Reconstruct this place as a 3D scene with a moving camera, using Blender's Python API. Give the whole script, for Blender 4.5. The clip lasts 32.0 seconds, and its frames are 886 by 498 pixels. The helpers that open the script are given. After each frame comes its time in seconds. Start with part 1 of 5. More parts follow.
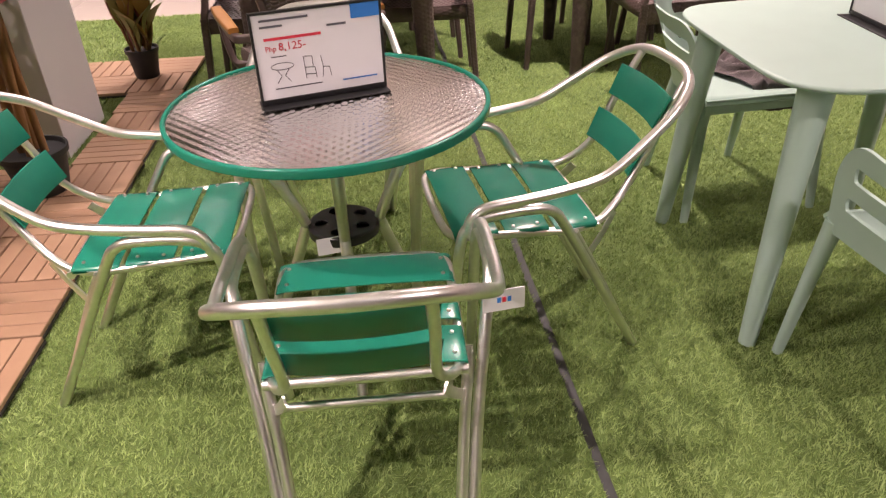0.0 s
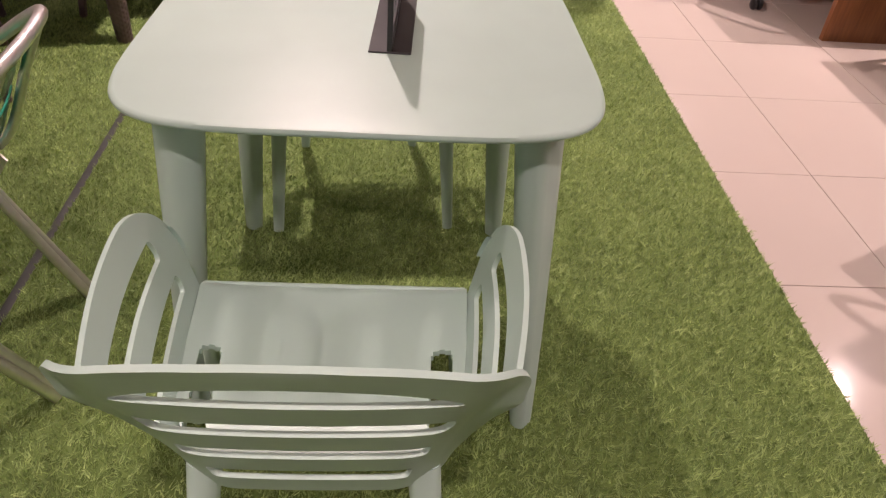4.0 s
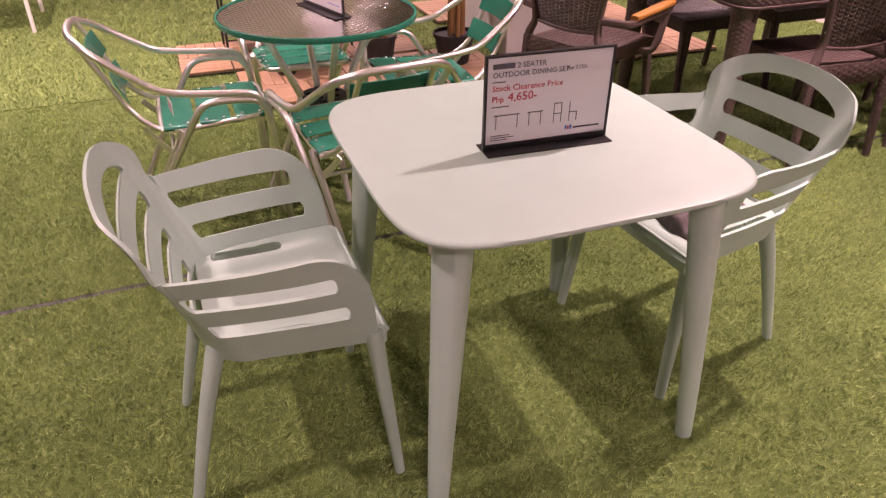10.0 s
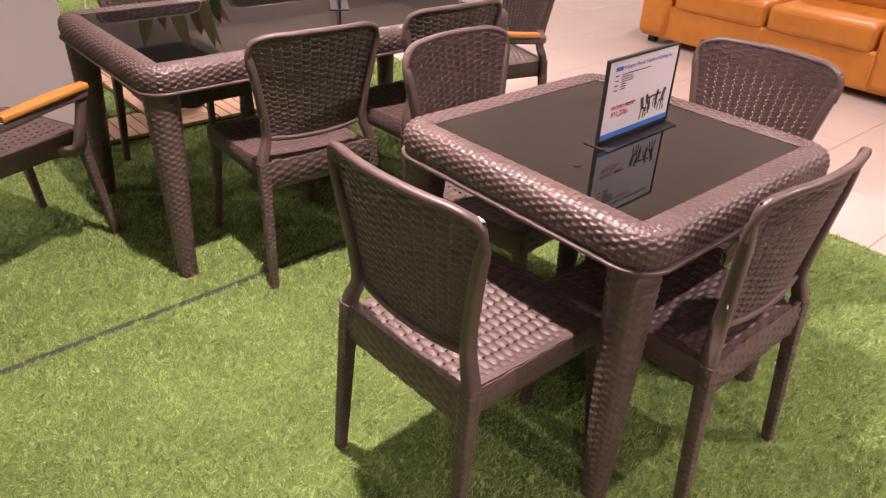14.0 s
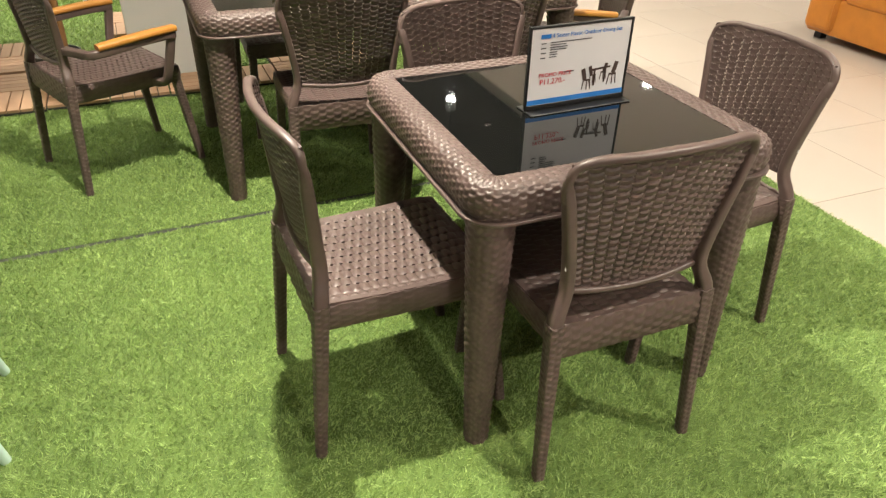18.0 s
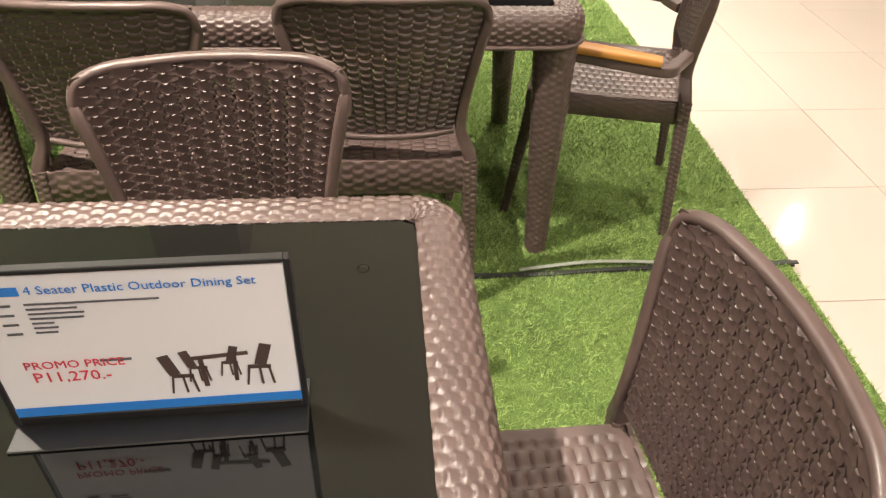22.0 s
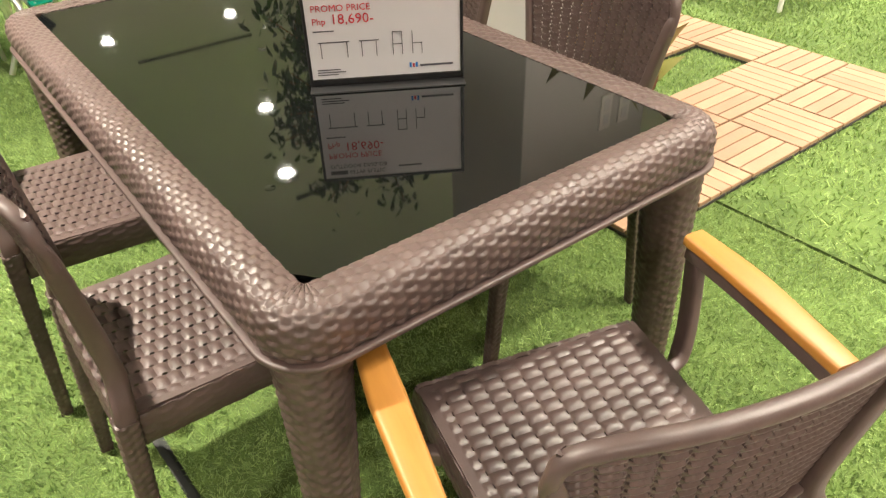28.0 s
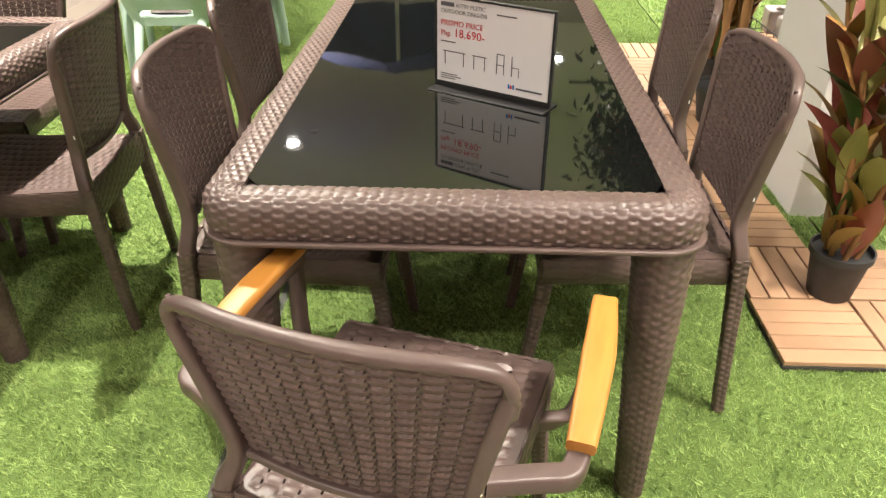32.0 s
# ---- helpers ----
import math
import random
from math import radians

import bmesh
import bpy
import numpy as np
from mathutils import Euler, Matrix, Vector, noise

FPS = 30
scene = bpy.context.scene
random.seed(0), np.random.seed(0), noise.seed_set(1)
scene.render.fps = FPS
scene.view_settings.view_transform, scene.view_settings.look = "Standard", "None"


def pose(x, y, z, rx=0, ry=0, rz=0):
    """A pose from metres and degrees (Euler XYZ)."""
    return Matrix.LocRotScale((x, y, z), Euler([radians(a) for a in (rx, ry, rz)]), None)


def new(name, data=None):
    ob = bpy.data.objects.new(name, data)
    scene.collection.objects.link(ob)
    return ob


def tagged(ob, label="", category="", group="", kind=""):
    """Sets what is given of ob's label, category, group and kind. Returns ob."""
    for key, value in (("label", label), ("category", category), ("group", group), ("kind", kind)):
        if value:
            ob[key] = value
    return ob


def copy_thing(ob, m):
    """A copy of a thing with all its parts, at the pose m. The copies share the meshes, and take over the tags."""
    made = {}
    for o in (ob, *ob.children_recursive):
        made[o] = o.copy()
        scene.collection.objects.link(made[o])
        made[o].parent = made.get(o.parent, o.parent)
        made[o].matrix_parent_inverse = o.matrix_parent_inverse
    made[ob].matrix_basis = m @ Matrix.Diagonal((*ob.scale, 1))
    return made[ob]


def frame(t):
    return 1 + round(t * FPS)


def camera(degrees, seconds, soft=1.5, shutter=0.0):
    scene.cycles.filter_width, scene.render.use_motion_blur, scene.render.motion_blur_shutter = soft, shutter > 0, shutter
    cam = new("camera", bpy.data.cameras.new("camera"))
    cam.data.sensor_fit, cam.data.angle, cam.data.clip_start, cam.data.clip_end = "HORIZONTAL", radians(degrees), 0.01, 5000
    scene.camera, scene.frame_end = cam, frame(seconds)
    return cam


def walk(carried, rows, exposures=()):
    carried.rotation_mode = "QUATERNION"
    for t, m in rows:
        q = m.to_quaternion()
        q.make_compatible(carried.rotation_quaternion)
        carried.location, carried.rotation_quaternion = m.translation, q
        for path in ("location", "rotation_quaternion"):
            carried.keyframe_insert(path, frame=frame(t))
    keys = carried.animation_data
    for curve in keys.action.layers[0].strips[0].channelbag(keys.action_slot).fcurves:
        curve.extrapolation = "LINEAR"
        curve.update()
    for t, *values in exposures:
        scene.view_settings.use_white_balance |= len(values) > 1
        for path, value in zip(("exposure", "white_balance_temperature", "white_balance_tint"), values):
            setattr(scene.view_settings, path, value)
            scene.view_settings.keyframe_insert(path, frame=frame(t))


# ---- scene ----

# ---- camera and walk: seconds, x, y, z, yaw, pitch, roll ----
PATH = [
    (0, -0.847, 2.222, 1.302, -95.06, -31.99, 1.92),
    (0.5, -0.723, 2.178, 1.287, -101.48, -31.70, 2.16),
    (1, -0.601, 2.048, 1.302, -107.40, -31.53, 2.31),
    (1.5, -0.488, 1.925, 1.301, -112.93, -30.87, 2.21),
    (2, -0.404, 1.769, 1.308, -117.29, -30.50, 2.16),
    (2.5, -0.389, 1.512, 1.293, -116.77, -31.46, 0.09),
    (3, -0.350, 1.273, 1.269, -113.00, -33.89, -2.06),
    (3.5, -0.302, 1.076, 1.269, -105.02, -36.37, -2.99),
    (4, -0.366, 0.887, 1.267, -91.90, -38.46, -3.78),
    (4.5, -0.359, 0.698, 1.279, -81.08, -40.07, -4.48),
    (6.5, -0.074, 0.108, 1.306, -42.68, -39.59, -1.18),
    (7, 0.037, -0.025, 1.324, -34.81, -37.80, -1.20),
    (7.5, 0.098, -0.147, 1.349, -28.45, -36.74, -1.67),
    (8, 0.169, -0.160, 1.389, -25.93, -35.09, -1.14),
    (8.5, 0.210, -0.157, 1.394, -23.95, -34.02, -0.78),
    (9, 0.235, -0.284, 1.398, -22.04, -33.45, -0.68),
    (9.5, 0.231, -0.412, 1.404, -20.66, -32.84, -0.58),
    (10, 0.244, -0.427, 1.404, -20.79, -32.13, -0.34),
    (10.5, 0.315, -0.368, 1.395, -23.27, -31.22, -0.01),
    (11, 0.460, -0.223, 1.409, -27.51, -30.43, -0.20),
    (11.5, 0.637, -0.166, 1.401, -30.79, -29.77, -0.41),
    (12, 0.832, -0.172, 1.407, -32.80, -29.46, -0.20),
    (12.5, 1.051, -0.099, 1.393, -36.30, -29.40, 0.11),
    (13, 1.310, -0.034, 1.401, -40.81, -29.67, 0.07),
    (13.5, 1.558, -0.092, 1.398, -41.90, -30.16, -1.11),
    (14, 1.800, -0.163, 1.412, -40.50, -30.70, -2.17),
    (14.5, 2.027, -0.183, 1.417, -37.52, -31.18, -2.46),
    (16.5, 2.310, -0.630, 1.447, -24.28, -31.21, -1.95),
    (17, 2.300, -0.674, 1.450, -23.64, -30.63, -1.82),
    (17.5, 2.295, -0.694, 1.440, -22.85, -31.07, -1.61),
    (18, 2.310, -0.696, 1.423, -22.29, -32.37, -1.18),
    (18.5, 2.353, -0.664, 1.420, -21.85, -34.05, -0.71),
    (19, 2.462, -0.498, 1.390, -21.41, -35.98, -0.51),
    (19.5, 2.605, -0.344, 1.396, -20.45, -37.66, -0.82),
    (20, 2.787, -0.273, 1.398, -16.21, -37.80, -1.21),
    (20.5, 2.979, -0.131, 1.392, -13.15, -37.80, -0.97),
    (21, 3.166, 0.093, 1.394, -11.68, -38.04, -0.35),
    (21.5, 3.346, 0.223, 1.379, -9.06, -38.45, -1.38),
    (22, 3.564, 0.315, 1.374, -4.35, -38.58, -1.60),
    (22.5, 3.780, 0.462, 1.374, -0.98, -37.99, -1.82),
    (23, 3.967, 0.605, 1.390, 2.42, -37.65, -1.74),
    (23.5, 4.126, 0.720, 1.403, 8.39, -36.75, -0.86),
    (24, 4.181, 0.883, 1.422, 14.41, -34.39, 1.18),
    (24.5, 4.212, 1.037, 1.413, 19.06, -33.43, 1.79),
    (26.5, 4.546, 1.397, 1.334, 37.19, -34.32, 2.42),
    (27, 4.659, 1.488, 1.324, 42.64, -35.26, 1.34),
    (27.5, 4.703, 1.621, 1.316, 48.10, -35.84, 1.19),
    (28, 4.680, 1.772, 1.314, 52.41, -36.03, 1.35),
    (28.5, 4.712, 1.892, 1.276, 62.35, -37.01, -0.02),
    (29, 4.863, 1.956, 1.285, 74.07, -37.45, -1.54),
    (29.5, 5.034, 1.979, 1.312, 79.01, -36.07, -2.75),
    (30, 5.205, 2.016, 1.334, 80.21, -34.47, -2.68),
    (30.5, 5.278, 2.134, 1.339, 83.07, -32.89, -2.53),
    (31, 5.305, 2.289, 1.327, 86.59, -32.53, -1.85),
    (31.5, 5.251, 2.386, 1.326, 89.03, -32.25, -0.73),
    (32, 5.128, 2.457, 1.324, 92.31, -32.02, -0.07),
]
cam = camera(63.2, 32.0, soft=1.3)
# seconds, stops, kelvin, tint
EXPOSURES = [(0.0, -0.42, 6400, 34), (1.0, -0.58, 6450, 42), (2.0, -0.60, 6500, 44), (4.0, -0.68, 6500, 40), (7.0, -0.44, 6700, 50), (10.0, -0.50, 6850, 63), (12.0, -0.64, 6750, 62), (13.0, -0.32, 6600, 56), (14.0, -0.16, 6450, 40), (17.0, -0.04, 6350, 8),
             (20.0, 0.06, 6330, 2), (22.0, 0.02, 6380, 10), (23.5, 0.08, 6650, 20), (26.0, 0.26, 6400, 12), (28.0, 0.40, 6330, 6), (30.0, 0.50, 6270, 11), (32.0, 0.46, 6270, 8)]
walk(cam, [(t, pose(x, y, z, 90 + pitch, roll, yaw)) for t, x, y, z, yaw, pitch, roll in PATH], EXPOSURES)

# ---- world and lamps ----
world = bpy.data.worlds.new("world")
scene.world = world
world.use_nodes = True
world.node_tree.nodes["Background"].inputs[0].default_value = (1.0, 0.93, 0.85, 1)
world.node_tree.nodes["Background"].inputs[1].default_value = 0.006
CEIL = 2.9
LAMP_COLOR = (1.0, 0.88, 0.73)
# x, y, watts; those in SPOTS hang on short stems
SPOTS, SPOT_Z = (3, 4, 5, 6), 2.735
LAMPS = [(2.62, 1.30, 106), (-1.00, 0.82, 46), (4.55, -0.60, 76), (4.30, 3.74, 44), (4.25, 4.79, 28), (5.02, 3.49, 28), (5.13, 5.83, 40),
         (-1.00, 4.08, 135), (0.17, 3.67, 50), (1.90, 6.62, 75), (2.47, 6.90, 75), (7.64, 5.87, 58), (9.30, 2.60, 80), (7.40, 9.00, 140),
         # (6.10, 1.30) is added, set by guess to brighten armchair and east turf
         (-3.66, 4.93, 60), (-3.67, 3.51, 55), (3.15, -2.45, 116), (0.30, -2.00, 84), (6.10, 1.30, 36), (7.30, -2.50, 50)]
for k, (lx, ly, watts) in enumerate(LAMPS):
    data = bpy.data.lights.new("downlight_lamp", "AREA")
    data.shape, data.size, data.energy, data.color = "DISK", 0.060, watts, LAMP_COLOR
    data.spread = radians(120)
    lamp = new("downlight_lamp", data)
    lamp.matrix_basis = pose(lx, ly, (SPOT_Z if k in SPOTS else CEIL) - 0.055)

# ---- materials ----
def material(name, color, rough=0.5, metal=0.0, vary=0.0, scale=20.0, bump=0.0, bump_scale=80.0, spec=0.5, coat=0.0,
             second=None, random_amount=0.0, stretch=(1, 1, 1), island=False, rough_vary=0.0, coords="Object"):
    m = bpy.data.materials.new(name)
    m.use_nodes = True
    t = m.node_tree
    b = t.nodes["Principled BSDF"]
    b.inputs["Base Color"].default_value = (*color, 1)
    b.inputs["Roughness"].default_value = rough
    b.inputs["Metallic"].default_value = metal
    b.inputs["Specular IOR Level"].default_value = spec
    b.inputs["Coat Weight"].default_value = coat
    tc = t.nodes.new("ShaderNodeTexCoord")
    mp = t.nodes.new("ShaderNodeMapping")
    mp.inputs["Scale"].default_value = stretch
    t.links.new(tc.outputs[coords], mp.inputs[0])
    if vary or second:
        n1 = t.nodes.new("ShaderNodeTexNoise")
        n1.inputs["Scale"].default_value = scale
        n1.inputs["Detail"].default_value = 6
        t.links.new(mp.outputs[0], n1.inputs["Vector"])
        n2 = t.nodes.new("ShaderNodeTexNoise")
        n2.inputs["Scale"].default_value = scale * 0.13
        n2.inputs["Detail"].default_value = 3
        t.links.new(mp.outputs[0], n2.inputs["Vector"])
        add = t.nodes.new("ShaderNodeMath")
        add.operation = "ADD"
        t.links.new(n1.outputs[0], add.inputs[0])
        t.links.new(n2.outputs[0], add.inputs[1])
        ramp = t.nodes.new("ShaderNodeMapRange")
        ramp.inputs["From Min"].default_value, ramp.inputs["From Max"].default_value = 0.65, 1.35
        t.links.new(add.outputs[0], ramp.inputs[0])
        fac = ramp.outputs[0]
        if random_amount:
            if island:
                src = t.nodes.new("ShaderNodeNewGeometry").outputs["Random Per Island"]
            else:
                src = t.nodes.new("ShaderNodeObjectInfo").outputs["Random"]
            mixf = t.nodes.new("ShaderNodeMix")
            mixf.inputs[0].default_value = random_amount
            t.links.new(fac, mixf.inputs[2])
            t.links.new(src, mixf.inputs[3])
            fac = mixf.outputs[0]
        mix = t.nodes.new("ShaderNodeMix")
        mix.data_type = "RGBA"
        dark = second or tuple(c * (1 - vary) for c in color)
        light = color if second else tuple(min(1, c * (1 + vary)) for c in color)
        mix.inputs[6].default_value, mix.inputs[7].default_value = (*dark, 1), (*light, 1)
        t.links.new(fac, mix.inputs[0])
        t.links.new(mix.outputs[2], b.inputs["Base Color"])
        if rough_vary:
            mr = t.nodes.new("ShaderNodeMapRange")
            mr.inputs["To Min"].default_value, mr.inputs["To Max"].default_value = rough - rough_vary, rough + rough_vary
            t.links.new(n2.outputs[0], mr.inputs[0])
            t.links.new(mr.outputs[0], b.inputs["Roughness"])
    if bump:
        nb = t.nodes.new("ShaderNodeTexNoise")
        nb.inputs["Scale"].default_value = bump_scale
        nb.inputs["Detail"].default_value = 4
        t.links.new(mp.outputs[0], nb.inputs["Vector"])
        bp = t.nodes.new("ShaderNodeBump")
        bp.inputs["Strength"].default_value = bump
        bp.inputs["Distance"].default_value = 0.002
        t.links.new(nb.outputs[0], bp.inputs["Height"])
        t.links.new(bp.outputs[0], b.inputs["Normal"])
    return m


def glowing(name, color, strength):
    m = bpy.data.materials.new(name)
    m.use_nodes = True
    b = m.node_tree.nodes["Principled BSDF"]
    b.inputs["Base Color"].default_value = (*color, 1)
    b.inputs["Emission Color"].default_value = (*color, 1)
    b.inputs["Emission Strength"].default_value = strength
    return m


BROWN = material("brown_resin", (0.080, 0.053, 0.048), 0.43, vary=0.22, scale=35, bump=0.15, bump_scale=300, rough_vary=0.1, spec=0.55)
GLASS = material("dark_glass", (0.004, 0.0043, 0.0043), 0.03, spec=0.0, coat=1.0, vary=0.2, scale=3, rough_vary=0.015)
GLASS.node_tree.nodes["Principled BSDF"].inputs["Coat IOR"].default_value = 1.80
MINT = material("mint_plastic", (0.405, 0.545, 0.488), 0.42, vary=0.04, scale=9, bump=0.05, bump_scale=500, rough_vary=0.06)
ALU = material("polished_aluminium", (0.90, 0.89, 0.88), 0.33, metal=1.0, vary=0.08, scale=60, bump=0.08, bump_scale=40, rough_vary=0.07)
ALUTOP = material("embossed_aluminium", (0.80, 0.77, 0.74), 0.20, metal=1.0, vary=0.06, scale=40, coat=1.0, rough_vary=0.05)
GREEN = material("green_paint", (0.004, 0.19, 0.125), 0.24, vary=0.10, scale=12, rough_vary=0.06, spec=0.35)
BLACK = material("black_plastic", (0.014, 0.014, 0.015), 0.38, vary=0.2, scale=40, rough_vary=0.06)
POTMAT = material("black_pot", (0.020, 0.021, 0.024), 0.55, vary=0.3, scale=25, bump=0.2)
SOIL = material("soil", (0.03, 0.022, 0.016), 0.95, vary=0.5, scale=60, bump=1.0, bump_scale=90)
PAPER = material("paper", (0.74, 0.735, 0.775), 0.22, vary=0.03, scale=5)
INK = material("ink_grey", (0.10, 0.10, 0.12), 0.6, vary=0.1)
RED = material("ink_red", (0.62, 0.035, 0.06), 0.5, vary=0.1)
BLUE = material("ink_blue", (0.03, 0.20, 0.62), 0.4, vary=0.1)
TEAK = material("armrest_wood", (0.42, 0.19, 0.036), 0.45, second=(0.33, 0.135, 0.022), scale=9, stretch=(1, 9, 9), rough_vary=0.06)
DECK = material("deck_wood", (0.37, 0.23, 0.14), 0.6, second=(0.25, 0.142, 0.082), scale=14, stretch=(1, 1, 1), bump=0.3, bump_scale=120, random_amount=0.55)
DECKBASE = material("deck_base", (0.03, 0.028, 0.025), 0.8, vary=0.3)
TILE = material("floor_tile", (0.41, 0.358, 0.318), 0.10, vary=0.035, scale=2.2, random_amount=0.25, rough_vary=0.04)
GROUT = material("grout", (0.30, 0.26, 0.23), 0.8, vary=0.15, scale=30)
TURFBASE = material("turf_backing", (0.11, 0.17, 0.035), 0.95, second=(0.06, 0.10, 0.02), scale=30, bump=1.0, bump_scale=150)
TURF = material("turf_blade", (0.395, 0.515, 0.175), 0.5, second=(0.115, 0.200, 0.058), scale=7, random_amount=0.62, island=True, spec=0.25)
SEAM = material("seam_tape", (0.022, 0.024, 0.022), 0.6, vary=0.4, scale=40)
TAPE = material("loose_tape", (0.24, 0.26, 0.22), 0.35, vary=0.2, scale=30)
WALL = material("wall_paint", (0.53, 0.505, 0.49), 0.7, vary=0.03, scale=3, bump=0.1, bump_scale=200)
COLUMN = material("column_paint", (0.55, 0.53, 0.525), 0.6, vary=0.03, scale=4, bump=0.1, bump_scale=160)
CEILMAT = material("ceiling_paint", (0.84, 0.80, 0.78), 0.8, vary=0.02, scale=2)
WHITEMETAL = material("white_metal", (0.78, 0.76, 0.74), 0.35, vary=0.03)
LEATHER = material("tan_leather", (0.50, 0.185, 0.022), 0.38, vary=0.12, scale=14, bump=0.35, bump_scale=140, rough_vary=0.08)
WALNUT = material("walnut_panel", (0.30, 0.115, 0.035), 0.4, second=(0.17, 0.058, 0.018), scale=10, stretch=(9, 9, 0.8))
CHROME = material("chrome", (0.75, 0.74, 0.73), 0.1, metal=1.0, vary=0.03)
DARKFABRIC = material("dark_fabric", (0.02, 0.02, 0.024), 0.9, vary=0.3, scale=80, bump=0.4)
CLOTH = material("grey_cloth", (0.160, 0.128, 0.130), 0.95, second=(0.100, 0.078, 0.082), scale=90, bump=0.8, bump_scale=300)
BARK = material("bark", (0.33, 0.17, 0.06), 0.8, second=(0.17, 0.08, 0.03), scale=14, stretch=(3, 3, 0.5), bump=0.8, bump_scale=60)
LEAFGREEN = material("leaf_green", (0.06, 0.12, 0.02), 0.4, second=(0.02, 0.05, 0.012), scale=20, random_amount=0.6)
LEAFRED = material("leaf_red", (0.27, 0.075, 0.05), 0.4, second=(0.13, 0.03, 0.028), scale=10, random_amount=0.4)
LEAFOLIVE = material("leaf_olive", (0.29, 0.28, 0.085), 0.42, second=(0.15, 0.15, 0.04), scale=9, random_amount=0.5)
LEAFYELLOW = material("leaf_yellow", (0.36, 0.27, 0.05), 0.38, second=(0.26, 0.11, 0.045), scale=9, random_amount=0.5)
NAVY = material("navy_fabric", (0.008, 0.016, 0.085), 0.85, vary=0.2, scale=60, bump=0.3)
PACKMAT = material("pack_wrap", (0.60, 0.54, 0.54), 0.5, second=(0.44, 0.38, 0.40), scale=30, bump=0.3, bump_scale=60)
PETAL = material("white_petal", (0.68, 0.64, 0.55), 0.5, vary=0.06, scale=20)
CANMAT = material("spot_can", (0.16, 0.155, 0.15), 0.4, vary=0.05)
DARKCEIL = material("black_ceiling_paint", (0.012, 0.012, 0.013), 0.8, vary=0.3, scale=3)
LIGHTDISC = glowing("lamp_disc", (1.0, 0.93, 0.85), 110.0)


# ---- building helpers ----
def make_mesh(name, verts, faces, smooth=True):
    me = bpy.data.meshes.new(name)
    me.from_pydata([tuple(v) for v in verts], [], faces)
    me.validate()
    if smooth:
        me.shade_smooth()
        me.set_sharp_from_angle(angle=0.9)
    return me


def part(name, me, mat, parent=None, label=""):
    """One mesh object under a thing or a part."""
    if isinstance(me, bmesh.types.BMesh):
        data = bpy.data.meshes.new(name)
        me.to_mesh(data)
        me.free()
        me = data
    me.name = name
    if mat and not me.materials:
        me.materials.append(mat)
    ob = new(name, me)
    if parent:
        ob.parent = parent
    if label:
        ob["label"] = label
    return ob


def place(ob, m):
    ob.matrix_basis = m
    return ob


def thing(name, label, category, group="", m=None):
    ob = tagged(new(name), label, category, group)
    if m is not None:
        ob.matrix_basis = m
    return ob


def box(x0, y0, z0, x1, y1, z1, bevel=0.004, seg=2):
    bm = bmesh.new()
    bmesh.ops.create_cube(bm, size=1)
    bmesh.ops.scale(bm, vec=(x1 - x0, y1 - y0, z1 - z0), verts=bm.verts)
    bmesh.ops.translate(bm, vec=((x0 + x1) / 2, (y0 + y1) / 2, (z0 + z1) / 2), verts=bm.verts)
    if bevel:
        bmesh.ops.bevel(bm, geom=bm.edges[:], offset=bevel, segments=seg, affect="EDGES", profile=0.6)
    return bm


def lathe(profile, n=40, caps=True):
    """Profile of (radius, z), turned about z."""
    verts, faces = [], []
    for r, z in profile:
        for i in range(n):
            a = 2 * math.pi * i / n
            verts.append((r * math.cos(a), r * math.sin(a), z))
    for j in range(len(profile) - 1):
        for i in range(n):
            k = (i + 1) % n
            faces.append((j * n + i, j * n + k, (j + 1) * n + k, (j + 1) * n + i))
    if caps:
        faces.append(tuple(reversed(range(n))))
        faces.append(tuple((len(profile) - 1) * n + i for i in range(n)))
    return verts, faces


def lathe_mesh(name, profile, n=40):
    return make_mesh(name, *lathe(profile, n))


def smooth_path(points, steps=6, closed=False):
    """A Catmull-Rom line through the points."""
    pts = [Vector(p) for p in points]
    out = []
    n = len(pts)
    last = n if closed else n - 1
    for i in range(last):
        if closed:
            p0, p1, p2, p3 = pts[i - 1], pts[i], pts[(i + 1) % n], pts[(i + 2) % n]
        else:
            p0, p1, p2, p3 = pts[max(i - 1, 0)], pts[i], pts[i + 1], pts[min(i + 2, n - 1)]
        for s in range(steps):
            t = s / steps
            out.append(0.5 * ((2 * p1) + (p2 - p0) * t + (2 * p0 - 5 * p1 + 4 * p2 - p3) * t * t + (3 * p1 - p0 - 3 * p2 + p3) * t ** 3))
    if not closed:
        out.append(pts[-1].copy())
    return out


def sweep(path, profile, up=(0, 0, 1), scales=None, closed=False):
    """A profile of (a, b) carried along a path; b points to up. Returns verts and faces."""
    verts, faces = [], []
    n, k = len(path), len(profile)
    upv = Vector(up)
    for i, p in enumerate(path):
        if closed:
            d = path[(i + 1) % n] - path[i - 1]
        else:
            d = path[min(i + 1, n - 1)] - path[max(i - 1, 0)]
        d = d.normalized()
        side = d.cross(upv)
        if side.length < 1e-4:
            side = d.cross(Vector((1, 0, 0)))
        side.normalize()
        top = side.cross(d)
        s = scales[i] if scales else 1.0
        if not isinstance(s, tuple):
            s = (s, s)
        for a, b in profile:
            verts.append(p + side * a * s[0] + top * b * s[1])
    for i in range(n if closed else n - 1):
        j = (i + 1) % n
        for q in range(k):
            r = (q + 1) % k
            faces.append((i * k + q, i * k + r, j * k + r, j * k + q))
    if not closed:
        faces.append(tuple(reversed(range(k))))
        faces.append(tuple((n - 1) * k + q for q in range(k)))
    return verts, faces


def circle(r, n=12):
    return [(r * math.cos(2 * math.pi * i / n), r * math.sin(2 * math.pi * i / n)) for i in range(n)]


